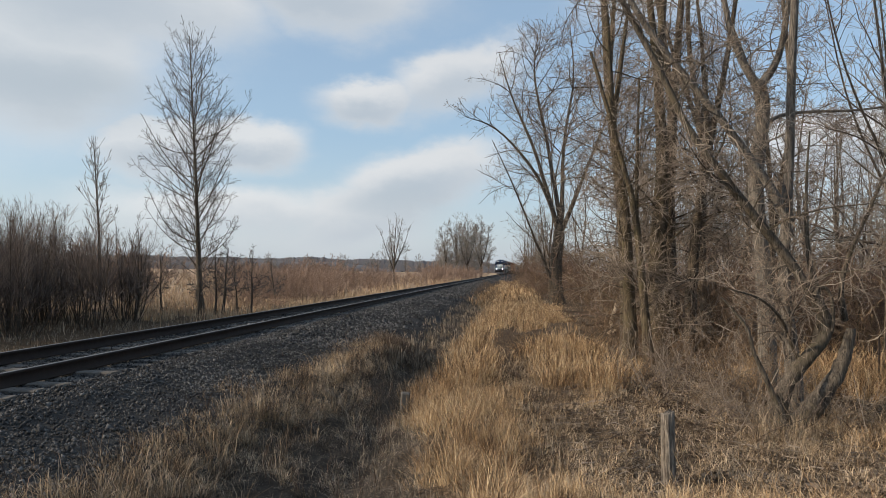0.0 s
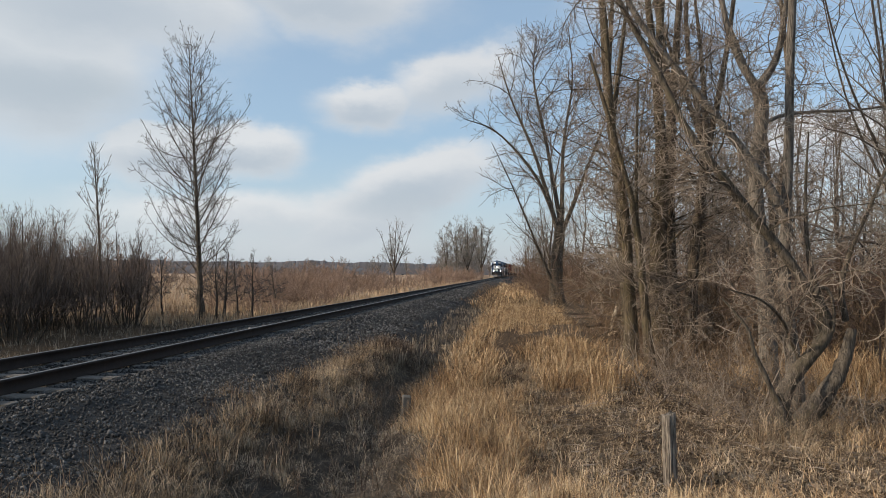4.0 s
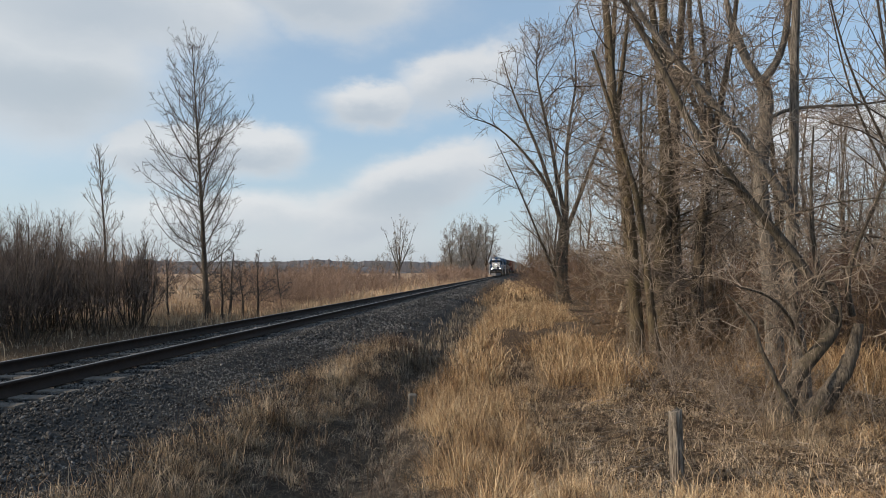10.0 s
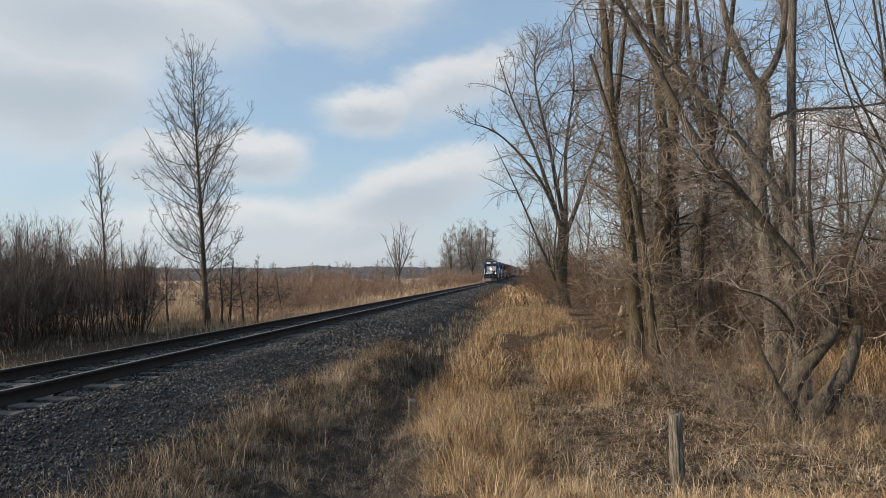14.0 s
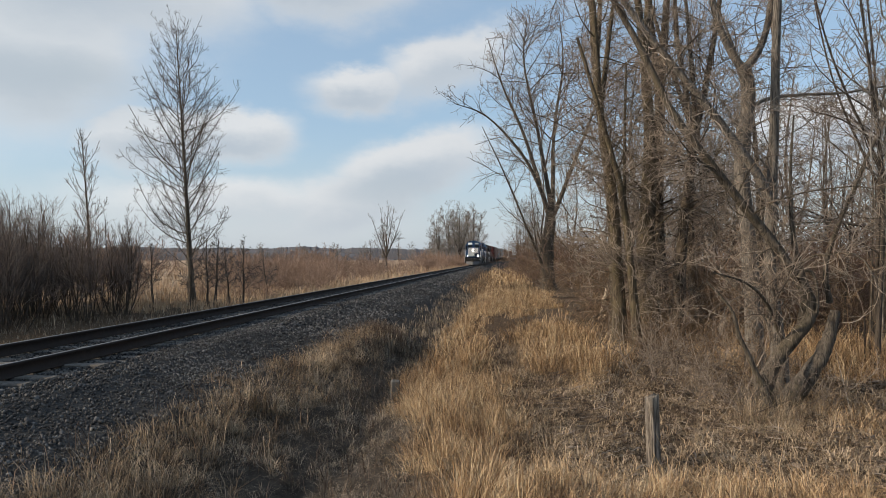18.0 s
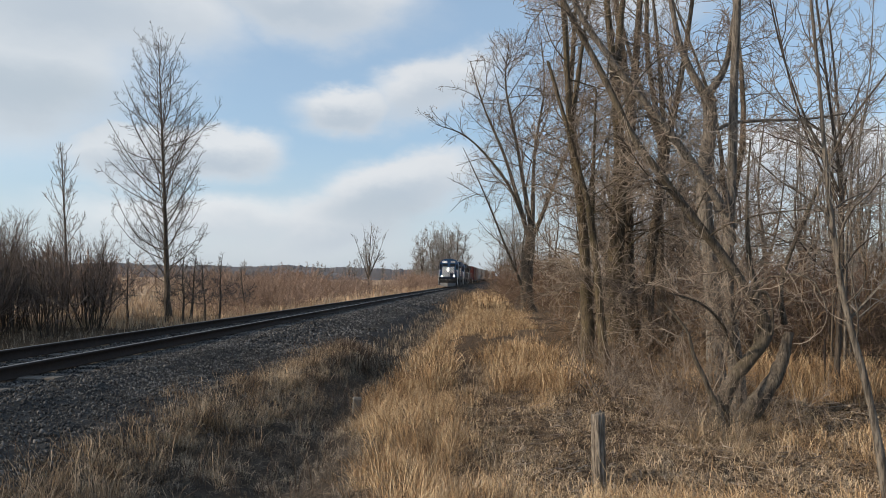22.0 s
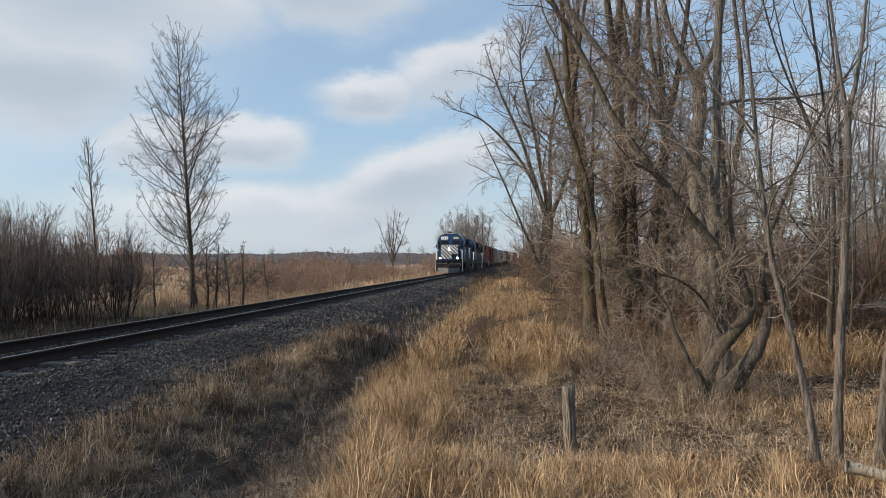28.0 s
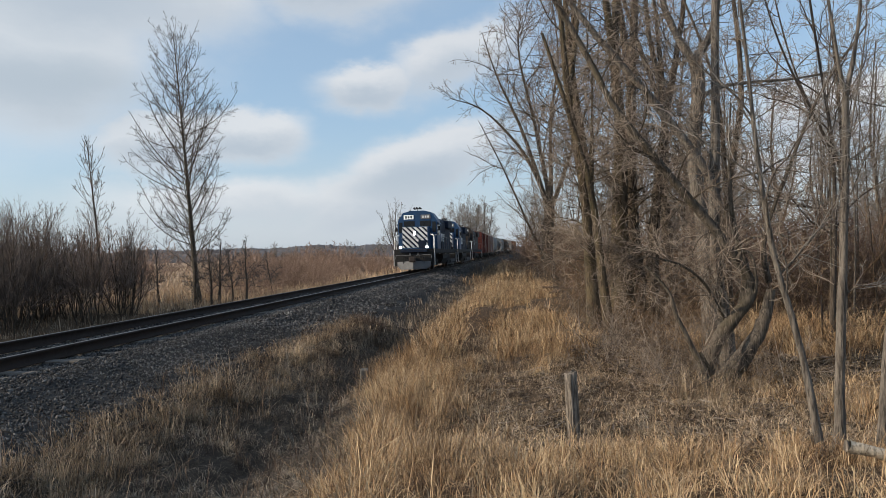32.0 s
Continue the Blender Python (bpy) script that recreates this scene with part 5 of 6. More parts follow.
for n in range(16):
    tx = r.uniform(13.2, 26)
    ty = 13.0 + 0.2 * (tx - 12.6) + r.uniform(0, 9)
    copy_thing(POLE[n % 3], pose(tx, ty, float(ground_z(tx, ty)) - 0.05, r.normal(0, 2), r.normal(0, 2), r.uniform(0, 360)) @ Matrix.Scale(r.uniform(0.75, 1.2), 4))
for n in range(26):
    tx = r.uniform(12.5, 27)
    ty = 15.5 + 0.25 * (tx - 12.5) + r.uniform(0, 5)
    copy_thing(U[n % 3], pose(tx, ty, float(ground_z(tx, ty)), 0, 0, r.uniform(0, 360)) @ Matrix.Scale(r.uniform(0.7, 1.1), 4))
for n in range(46):
    tx = r.uniform(11.5, 42)
    ty = r.uniform(23, 34) + 0.2 * (tx - 11.5)
    copy_thing(U[(1, 1, 2)[n % 3]], pose(tx, ty, float(ground_z(tx, ty)), 0, 0, r.uniform(0, 360)) @ Matrix.Scale(r.uniform(1.3, 2.0), 4))
for n in range(34):
    tx, ty = r.uniform(13, 50), r.uniform(30, 62)
    copy_thing(W[n % 3], pose(tx, ty, float(ground_z(tx, ty)), 0, 0, r.uniform(0, 360)) @ Matrix.Scale(r.uniform(0.5, 0.85), 4))
for (tx, ty, s) in [(9.8, 17.5, 0.45), (10.4, 18.5, 0.5), (9.0, 16.6, 0.4), (10.5, 17.5, 0.5), (9.3, 15.6, 0.35), (11.4, 19.5, 0.55), (9.5, 20.5, 0.6), (11.9, 16.6, 0.4), (10.0, 16.8, 0.4), (8.8, 19.0, 0.5), (9.2, 22.5, 0.65)]:
    copy_thing(U[0], pose(tx, ty, float(ground_z(tx, ty)), 0, 0, r.uniform(0, 360)) @ Matrix.Scale(s, 4))
for n in range(12):
    ty = r.uniform(43, 66)
    tx = r.uniform(2.8, 4.8)
    copy_thing(U[2 * (n % 2)], pose(tx, ty, float(ground_z(tx, ty)), 0, 0, r.uniform(0, 360)) @ Matrix.Scale(r.uniform(0.26, 0.42), 4))
# brown scrub on the shoulder of the bank
for n in range(16):
    ty = r.uniform(46, 92)
    tx = r.uniform(2.7, 4.2) + float(bend(ty))
    copy_thing(U[2 * (n % 2)], pose(tx, ty, float(ground_z(tx, ty)), 0, 0, r.uniform(0, 360)) @ Matrix.Scale(r.uniform(0.26, 0.42), 4))


# ---- far off ----
def far_wood(name, label, x0, x1, y0, y1, n, h, seed):
    """A far belt of bare woodland: a thick bank with a ragged top."""
    r = np.random.default_rng(seed)
    u = np.linspace(0, 1, n)
    x, y = x0 + (x1 - x0) * u, y0 + (y1 - y0) * u
    g = ground_z(x, y)
    top = h * (0.82 + 0.09 * np.sin(x / 61.0) * np.sin(x / 23.0 + 1) + 0.05 * rough_field(x, y, 37) + 0.022 * r.normal(0, 1, n) + 0.12 * np.convolve(r.normal(0, 0.2, n + 8), np.hanning(9) / 4.0, "valid")) * np.minimum(1, 8 * np.minimum(u, 1 - u) + 0.1)
    rows = []
    for dy, f in ((0, -0.1), (2, 0.45), (5, 0.8), (9, 1.0), (16, 0.93), (26, -0.1)):
        rows.append(np.c_[x, y + dy, g + np.maximum(f * top, -0.5)])
    v = np.stack(rows, 0).reshape(-1, 3)
    i = np.arange(n - 1)
    q = np.concatenate([np.stack([k * n + i, k * n + i + 1, (k + 1) * n + i + 1, (k + 1) * n + i], -1) for k in range(len(rows) - 1)])
    return thing(name, label, "woodland", mesh(name, v, q, mat=M_FARWOOD, smooth=True), kind="stuff")


far_wood("far_wood", "hazy grey bare woodland along the horizon", -1000, 60, 820, 1000, 1500, 20, 301)
far_wood("far_wood", "hazy grey bare woodland along the horizon", -700, -120, 660, 780, 500, 12, 303)
far_wood("far_wood", "hazy grey bare woodland along the horizon", -800, -300, 380, 560, 500, 9, 302)


F_A = tree("far_tree", "hazy bare tree standing along the far wood", [
    ([(-339, 690, -0.6), (-339, 690, 4), (-339.3, 690, 9), (-339, 690, 14.5)], 0.26, 0.03), ([(-339, 690, 2.5), (-341, 690, 7), (-342.4, 690, 12)], 0.17, 0.03),
    ([(-339, 690, 3.0), (-337, 690, 8), (-336, 690, 12.5)], 0.17, 0.03)],
    73, [(44, 0.34, 40, 0.07, 0.08, 0.12), (240, 0.5, 38, 0.05, 0.12, 0.15), (420, 0.5, 40, 0.05, 0.12, 0.15)], M_BARK_DARK, M_TWIG_GREY, "far trees", k=7, rmin=0.034, sides=4, split=False)
for n in range(36):
    tx = -330 + 9 * n + r.uniform(-6, 6)
    copy_thing(F_A, pose(tx, 520 - 0.5 * tx + r.uniform(-40, 40), -0.6, 0, 0, r.uniform(0, 360)) @ Matrix.Scale(r.uniform(0.7, 1.15), 4))


# ---- things on the ground ----
def gnarled_post():
    root = thing("fence_post", "short weathered grey wooden fence post in dry grass", "post", at=pose(7.80, 7.23, -0.95, 0, -1.5, 20))
    rng = np.random.default_rng(4)
    n, k = 40, 9
    w = np.arange(n) * 2 * np.pi / n
    rad = 0.068 * (1 + 0.08 * np.sin(3 * w + 1) + np.where(rng.uniform(size=n) < 0.3, -0.2, 0) + rng.normal(0, 0.03, n))
    V = []
    for j in range(k):
        z = 0.93 * j / (k - 1)
        tilt = 0.018 * np.cos(w) if j == k - 1 else 0
        V.append(np.c_[np.cos(w) * rad * (1 - 0.05 * j / k), np.sin(w) * rad * (1 - 0.05 * j / k), np.full(n, z) + tilt + (rng.normal(0, 0.008, n) if j == k - 1 else 0)])
    V = np.vstack(V + [np.array([[0, 0, 0.925]])])
    q = [(j * n + s, j * n + (s + 1) % n, (j + 1) * n + (s + 1) % n, (j + 1) * n + s) for j in range(k - 1) for s in range(n)]
    t = [((k - 1) * n + s, (k - 1) * n + (s + 1) % n, k * n) for s in range(n)]
    part("shaft", mesh("shaft", V, q, t, mat=M_WOOD), None, root)
    for z in (0.62, 0.78):
        part("staple", rods([(0.058, -0.03, z), (0.072, -0.03, z), (0.072, 0.0, z + 0.02), (0.058, 0.0, z + 0.02)], 0.002, 4), M_RAIL, root)


gnarled_post()


def fallen_log():
    pts = [(9.32, 4.35, -0.015), (9.43, 4.35, -0.045), (9.6, 4.36, -0.09), (9.85, 4.38, -0.15)]
    P, R = lines([(pts, 0.040, 0.034)], 10, 1.0)
    P = P - P[:, :1]
    root = thing("fallen_log", "bleached fallen branch lying in dry grass", "log", at=pose(*pts[0]))
    v, q = tubes(P, R, 9)
    part("bole", mesh("bole", v, q, mat=M_LOG, smooth=True), None, root)
    bm = rod((-0.006, 0, 0), (0.004, 0, 0), 0.038, 9, r2=0.032)
    part("cut_end", bm, M_WOOD, root)
    part("stub", rod((0.34, 0, -0.09), (0.46, -0.05, -0.03), 0.014, 6, r2=0.008), M_LOG, root)


fallen_log()


def culvert_block():
    root = thing("concrete_block", "small stained concrete marker block in the ditch", "block", at=pose(4.45, 12.0, -1.13, 2, 3, 12))
    part("stump", box(-0.075, 0.075, -0.08, 0.08, 0, 0.42, 0.02), M_CONCRETE, root)


culvert_block()
for pts in ([(9.55, 25.5, -0.8), (9.62, 25.5, -0.3), (9.74, 25.5, 0.1), (9.80, 25.5, 0.42)], [(9.6, 25.4, -0.8), (9.85, 25.4, -0.45), (10.15, 25.4, -0.15), (10.3, 25.4, 0.0)]):
    P, R = lines([(pts, 0.085, 0.045)], 9, 1.1)
    root = thing("dead_stub", "bleached broken sapling stub at the wood's edge", "stump", at=pose(*pts[0]))
    v, q = tubes(P - P[:, :1], R, 8)
    part("bole", mesh("bole", v, q, mat=M_LOG, smooth=True), None, root)
    part("broken_top", rod(tuple(P[0, -1] - P[0, 0]), tuple(P[0, -1] - P[0, 0] + np.array([0.02, 0, 0.09])), 0.03, 6, r2=0.004), M_WOOD, root)
for n, (tx, ty, tz, ang) in enumerate([(8.9, 27, -0.62, 25), (8.3, 31, -0.6, -15), (9.2, 24, -0.62, 60), (7.7, 35, -0.62, 10)]):
    P, R = lines([([(0, 0, 0.0), (0.9, 0.1, 0.10), (1.9, -0.1, 0.06), (2.8, 0.2, 0.14)], 0.05, 0.015)], 8, 1.0)
    v, q = tubes(P, R, 6)
    root = thing("fallen_branch", "dead branch lying on the grass by the wood", "branch", group="fallen branches", at=pose(tx, ty, tz, 0, 0, ang))
    part("bole", mesh("bole", v, q, mat=M_BARK, smooth=True), None, root)
fence = thing("wire_fence", "rusty wire fence with thin steel posts by the clearing", "fence", at=pose(12.95, 14.0, -0.8))
for n in range(4):
    fp = part("post", rod((n * 2.6, n * 0.8, 0), (n * 2.6, n * 0.8, 1.05), 0.017, 6), M_RAIL, fence)
for z in (0.45, 0.75, 0.98):
    part("wire", rods([(n * 2.6, n * 0.8 - 0.03, z - (0.03 if n % 2 else 0)) for n in range(4)], 0.003, 4), M_RAIL, fence)

# ---- the train ----
M_BLUE = material("locomotive_blue", worn((0.016, 0.062, 0.150), (0.024, 0.042, 0.070), 1.2, 20.0, 0.35), 0.5, spec=0.35)
M_NAVY = material("hood_dark_blue", worn((0.011, 0.020, 0.042), (0.018, 0.017, 0.018), 1.2, 20.0, 0.5), 0.75, spec=0.2)
M_WHITE = material("stripe_white", worn((0.86, 0.86, 0.85), (0.66, 0.65, 0.62), 2.0, 25.0, 0.25), 0.5)
M_BLACK = material("grimy_black", worn((0.022, 0.022, 0.023), (0.055, 0.048, 0.042), 2.0, 25.0), 0.8)
M_SOOT = material("sooty_brown", worn((0.045, 0.035, 0.030), (0.028, 0.024, 0.022), 1.5, 20.0), 0.75)
M_RED = material("faded_boxcar_red", worn((0.115, 0.030, 0.024), (0.065, 0.028, 0.023), 1.0, 14.0), 0.75)
M_PINK = material("bleached_boxcar_paint", worn((0.26, 0.175, 0.155), (0.15, 0.095, 0.08), 1.0, 14.0), 0.75)
M_CREAM = material("dusty_hopper_white", worn((0.48, 0.45, 0.40), (0.26, 0.22, 0.18), 1.0, 14.0), 0.75)
M_GREYCAR = material("grey_car_paint", worn((0.20, 0.20, 0.20), (0.11, 0.095, 0.085), 1.0, 14.0), 0.75)
M_PLOUGH = material("scuffed_plough_steel", worn((0.13, 0.133, 0.14), (0.060, 0.058, 0.056), 2.5, 20.0), 0.6)
M_WHEEL = material("wheel_steel", worn((0.07, 0.06, 0.055), (0.11, 0.085, 0.07), 5.0, 40.0), 0.6, 0.5)
M_PANE = material("dark_glass", lambda n, w: n.mix(n.noise(w, 3.0), (0.012, 0.014, 0.017, 1), (0.02, 0.022, 0.026, 1)), 0.12, spec=0.22)


def glowing(name, colour, power):
    m = bpy.data.materials.new(name)
    m.use_nodes = True
    b = m.node_tree.nodes["Principled BSDF"]
    b.inputs["Base Color"].default_value = (*colour, 1)
    b.inputs["Emission Color"].default_value = (*colour, 1)
    b.inputs["Emission Strength"].default_value = power
    return m


M_LAMP = glowing("lit_headlamp", (1.0, 0.95, 0.85), 40.0)
M_BOARD = glowing("glowing_number_board", (0.92, 0.92, 0.88), 0.35)


def wheelset(parent, y, radius=0.51):
    ob = part("wheelset", None, None, parent)
    bm = rod((-0.9, 0, 0), (0.9, 0, 0), 0.085, 8)
    for sx in (-0.75, 0.75):
        rod((sx - 0.06, 0, 0), (sx + 0.06, 0, 0), radius, 20, bm)
        c = 1 if sx > 0 else -1
        rod((sx - c * 0.06, 0, 0), (sx - c * 0.09, 0, 0), radius + 0.025, 20, bm)
        for a in range(4):
            u = a * math.pi / 2
            rod((sx + c * 0.055, 0.28 * math.cos(u), 0.28 * math.sin(u)), (sx + c * 0.075, 0.28 * math.cos(u), 0.28 * math.sin(u)), 0.07, 6, bm)
    me = bpy.data.meshes.new("wheelset")
    bm.to_mesh(me)
    bm.free()
    me.materials.append(M_WHEEL)
    scene_ob = new("wheelset", me)
    bpy.data.objects.remove(ob)
    scene_ob.parent = parent
    scene_ob.matrix_basis = pose(0, y, radius)
    return scene_ob


def truck(parent, y, axles, gap, wheels, radius=0.51):
    half = gap * (axles - 1) / 2 + 0.55
    for sx in (-1, 1):
        side = prism([(-half, 0.62), (-half + 0.25, 0.50), (-0.5, 0.34), (0.5, 0.34), (half - 0.25, 0.50), (half, 0.62), (half, 0.80), (0.6, 0.92), (-0.6, 0.92), (-half, 0.80)], sx * 1.02 - 0.05, sx * 1.02 + 0.05, axis="x")
        bmesh.ops.translate(side, verts=side.verts, vec=(0, y, 0))
        sf = part("truck_frame", side, M_BLACK, parent)
        bm = bmesh.new()
        for k in range(axles):
            yy = y + (k - (axles - 1) / 2) * gap
            box(sx * 1.09 - 0.06, sx * 1.09 + 0.06, yy - 0.16, yy + 0.16, 0.36, 0.68, 0.03, bm)
        part("axle_boxes", bm, M_BLACK, sf)
    part("bolster", box(-1.0, 1.0, y - 0.3, y + 0.3, 0.55, 0.95, 0.02), M_BLACK, parent)
    for k in range(axles):
        wheels.append(wheelset(parent, y + (k - (axles - 1) / 2) * gap, radius))


def clip(poly, x0, x1, z0, z1):
    for axis, lim, sign in ((0, x0, 1), (0, x1, -1), (1, z0, 1), (1, z1, -1)):
        out = []
        for p, q in zip(poly, poly[1:] + poly[:1]):
            dp, dq = sign * (p[axis] - lim), sign * (q[axis] - lim)
            if dp >= 0:
                out.append(p)
            if dp * dq < 0:
                f = dp / (dp - dq)
                out.append((p[0] + f * (q[0] - p[0]), p[1] + f * (q[1] - p[1])))
        poly = out
        if not poly:
            break
    return poly


def locomotive(label, lead, hood, cabpaint, striped, L=18.2):
    root = thing("diesel_locomotive", label, "locomotive", group="locomotives")
    wheels = []
    sill = part("frame", prism([(-1.5, 1.30), (1.5, 1.30), (1.55, 1.42), (1.55, 1.66), (-1.55, 1.66), (-1.55, 1.42)], 0.35, L - 0.35), M_BLACK, root)
    # pilot with plough and steps
    part("pilot", prism([(-1.28, 1.42), (1.28, 1.42), (1.28, 0.80), (1.05, 0.62), (-1.05, 0.62), (-1.28, 0.80)], 0.22, 0.36), M_BLACK, root)
    for sx in (-1, 1):
        bm = bmesh.new()
        a = [bm.verts.new(p) for p in ((0, -0.28, 0.78), (0, -0.42, 0.17), (sx * 0.95, -0.02, 0.17), (sx * 1.25, 0.12, 0.40), (sx * 1.25, 0.20, 0.74))]
        b = [bm.verts.new(p) for p in ((0, -0.23, 0.78), (0, -0.36, 0.17), (sx * 0.95, 0.04, 0.17), (sx * 1.25, 0.18, 0.40), (sx * 1.25, 0.26, 0.74))]
        bm.faces.new(a), bm.faces.new(b[::-1])
        for k in range(5):
            bm.faces.new((a[k], a[(k + 1) % 5], b[(k + 1) % 5], b[k]))
        part("plough", bm, M_PLOUGH, root, "grey steel plough blade")
        for k in range(4):
            x = sx * (0.42 + 0.13 * k)
            part("air_hose", rods([(x, 0.2, 1.12), (x, 0.02, 1.02), (x - sx * 0.02, -0.03, 0.72), (x - sx * 0.06, 0.0, 0.55)], 0.024, 6), M_BLACK, root)
        part("uncoupling_lever", rods([(sx * 0.2, -0.02, 1.18), (sx * 0.75, 0.0, 1.22), (sx * 1.3, 0.02, 1.22), (sx * 1.36, 0.0, 0.95)], 0.018, 5), M_GREYCAR, root)
        part("corner_step_plate", box(sx * 1.42 - 0.13, sx * 1.42 + 0.13, 0.34, 0.38, 0.42, 1.5, 0.01), M_BLACK, root)
        part("mu_socket", box(sx * 0.30 - 0.07, sx * 0.30 + 0.07, 0.16, 0.23, 1.22, 1.38, 0.01), M_GREYCAR, root)
        part("wiper", rods([(sx * 0.62, 2.36, 3.86), (sx * 0.40, 2.36, 3.46)], 0.012, 4), M_BLACK, root)
        part("mirror", box(sx * 1.66 - 0.09, sx * 1.66 + 0.09, 2.5, 2.53, 3.05, 3.40, 0.01), M_BLACK, root)
    bm = box(-0.16, 0.16, -0.55, 0.3, 0.78, 1.02, 0.03)
    box(-0.24, 0.24, -0.80, -0.53, 0.70, 1.10, 0.06, bm)
    part("coupler", bm, M_SOOT, root)
    part("anticlimber", box(-1.0, 1.0, 0.05, 0.36, 1.42, 1.62, 0.02), M_NAVY, root)
    for sx in (-1, 1):
        for end in (0.36, L - 1.0):
            bm = bmesh.new()
            for k in range(4):
                box(sx * 1.32 - 0.2, sx * 1.32 + 0.2, end, end + 0.62, 0.42 + 0.33 * k, 0.46 + 0.33 * k, 0.0, bm)
            box(sx * 1.55 - 0.012, sx * 1.55 + 0.012, end + 0.60, end + 0.66, 0.4, 1.6, 0.0, bm)
            part("steps", bm, M_BLACK, root)
            part("step_edge", box(sx * 1.53 - 0.02, sx * 1.53 + 0.02, end - 0.03, end + 0.03, 0.42, 1.60), M_WHITE, root, "white step edge")
    # nose
    nose = part("nose", prism([(-0.98, 1.66), (0.98, 1.66), (0.98, 3.22), (0.86, 3.36), (-0.86, 3.36), (-0.98, 3.22)], 1.0, 2.5), cabpaint, root)
    if striped:
        part("nose_panel", box(-0.95, 0.95, 0.985, 1.0, 1.76, 3.32), M_WHITE, nose, "white nose panel")
        for k in range(-3, 7):
            x = -1.5 + 0.40 * k
            poly = clip([(x, 3.32), (x + 0.17, 3.32), (x + 0.17 + 1.56, 1.76), (x + 1.56, 1.76)], -0.94, 0.94, 1.77, 3.31)
            if len(poly) > 2:
                part("stripe", prism(poly, 0.972, 0.985), M_NAVY, nose, "dark blue diagonal stripe")
    lamp = part("headlight", rod((-0.02, 0.955, 2.85), (-0.02, 0.985, 2.85), 0.16, 14), M_BLACK, nose)
    for sx in (-1, 1):
        part("lens", rod((-0.02 + 0.0, 0.94, 2.85 + sx * 0.08), (-0.02, 0.956, 2.85 + sx * 0.08), 0.075, 12), M_LAMP if lead else M_PANE, lamp)
        ditch = part("ditch_light", rod((sx * 0.98, 0.20, 1.80), (sx * 0.98, 0.40, 1.80), 0.12, 12), M_BLACK, root)
        part("lens", rod((sx * 0.98, 0.185, 1.80), (sx * 0.98, 0.20, 1.80), 0.090, 12), M_LAMP if lead else M_PANE, ditch, "lit lens" if lead else "")
    part("nose_door", box(0.25, 0.85, 0.955, 0.972, 1.72, 2.3, 0.004), M_NAVY, nose)
    # cab
    outline = [(-1.52, 1.66), (1.52, 1.66), (1.52, 3.86), (1.12, 4.46), (0.55, 4.62), (-0.55, 4.62), (-1.12, 4.46), (-1.52, 3.86)]
    cab = part("cab", prism(outline, 2.4, 4.6), cabpaint, root)
    for sx in (-1, 1):
        part("windscreen", box(sx * 0.62 - 0.42, sx * 0.62 + 0.42, 2.375, 2.40, 3.40, 3.84, 0.01), M_PANE, cab)
        part("door_window", box(sx * 1.30 - 0.14, sx * 1.30 + 0.14, 2.375, 2.40, 2.95, 3.75, 0.01), M_PANE, cab)
        # The left board's glow and right's grey stand in for light from the left.
        nb = part("number_board", box(sx * 0.66 - 0.38, sx * 0.66 + 0.38, 2.36, 2.40, 3.98, 4.30, 0.01), M_BOARD if sx < 0 else M_GREYCAR, cab, "pale number board with added glow" if sx < 0 else "number board in darker grey")
        for k in range(3):
            part("bar", box(sx * 0.66 - 0.26 + 0.2 * k, sx * 0.66 - 0.14 + 0.2 * k, 2.352, 2.36, 4.05, 4.23), M_BLACK if sx < 0 else M_WHITE, nb)
        for yy in (2.9, 3.75):
            part("side_window", box(sx * 1.525 - 0.012, sx * 1.525 + 0.012, yy - 0.32, yy + 0.32, 2.75, 3.5, 0.008), M_PANE, cab)
        part("awning", prism([(sx * 1.52, 3.66), (sx * 1.72, 3.56), (sx * 1.72, 3.58), (sx * 1.52, 3.70)], 2.7, 4.2), cabpaint, cab)
    horn = part("horn", rods([(-0.25, 2.55, 4.78), (-0.25, 3.1, 4.78)], 0.05, 8), M_GREYCAR, root)
    bm = rod((0, 2.9, 4.6), (0, 2.9, 4.82), 0.03, 6)
    for dx, l in ((0.0, 0.55), (0.22, 0.45), (-0.22, 0.4)):
        rod((dx, 2.95, 4.82), (dx, 2.95 - l, 4.82), 0.025, 8, bm, 0.085)
    box(-0.3, 0.3, 2.88, 2.98, 4.76, 4.84, 0.01, bm)
    part("bells", bm, M_BLACK, horn)
    # long hood
    hoodp = part("long_hood", prism([(-0.98, 1.66), (0.98, 1.66), (0.98, 4.05), (0.80, 4.30), (-0.80, 4.30), (-0.98, 4.05)], 4.6, L - 1.1), hood, root)
    bm = bmesh.new()
    box(-1.28, 1.28, L - 5.2, L - 1.6, 3.55, 4.28, 0.05, bm)
    part("radiator", bm, hood, hoodp)
    for k in range(3):
        fan = part("fan", rod((0, L - 4.6 + 1.2 * k, 4.28), (0, L - 4.6 + 1.2 * k, 4.44), 0.55, 16), M_SOOT, hoodp)
    for yy in (7.2, 8.8):
        part("dynamic_fan", rod((0, yy, 4.28), (0, yy, 4.42), 0.5, 16), M_SOOT, hoodp)
    part("exhaust_stack", box(-0.25, 0.25, 10.2, 11.0, 4.28, 4.50, 0.03), M_SOOT, hoodp)
    part("blower_housing", box(0.98, 1.35, 4.7, 6.4, 1.66, 3.4, 0.06), hood, hoodp)
    for k in range(9):
        for sx in (-1, 1):
            part("hood_door", box(sx * 0.99 - 0.012, sx * 0.99 + 0.012, 6.6 + 0.75 * k, 7.22 + 0.75 * k, 1.75, 3.35, 0.008), hood, hoodp)
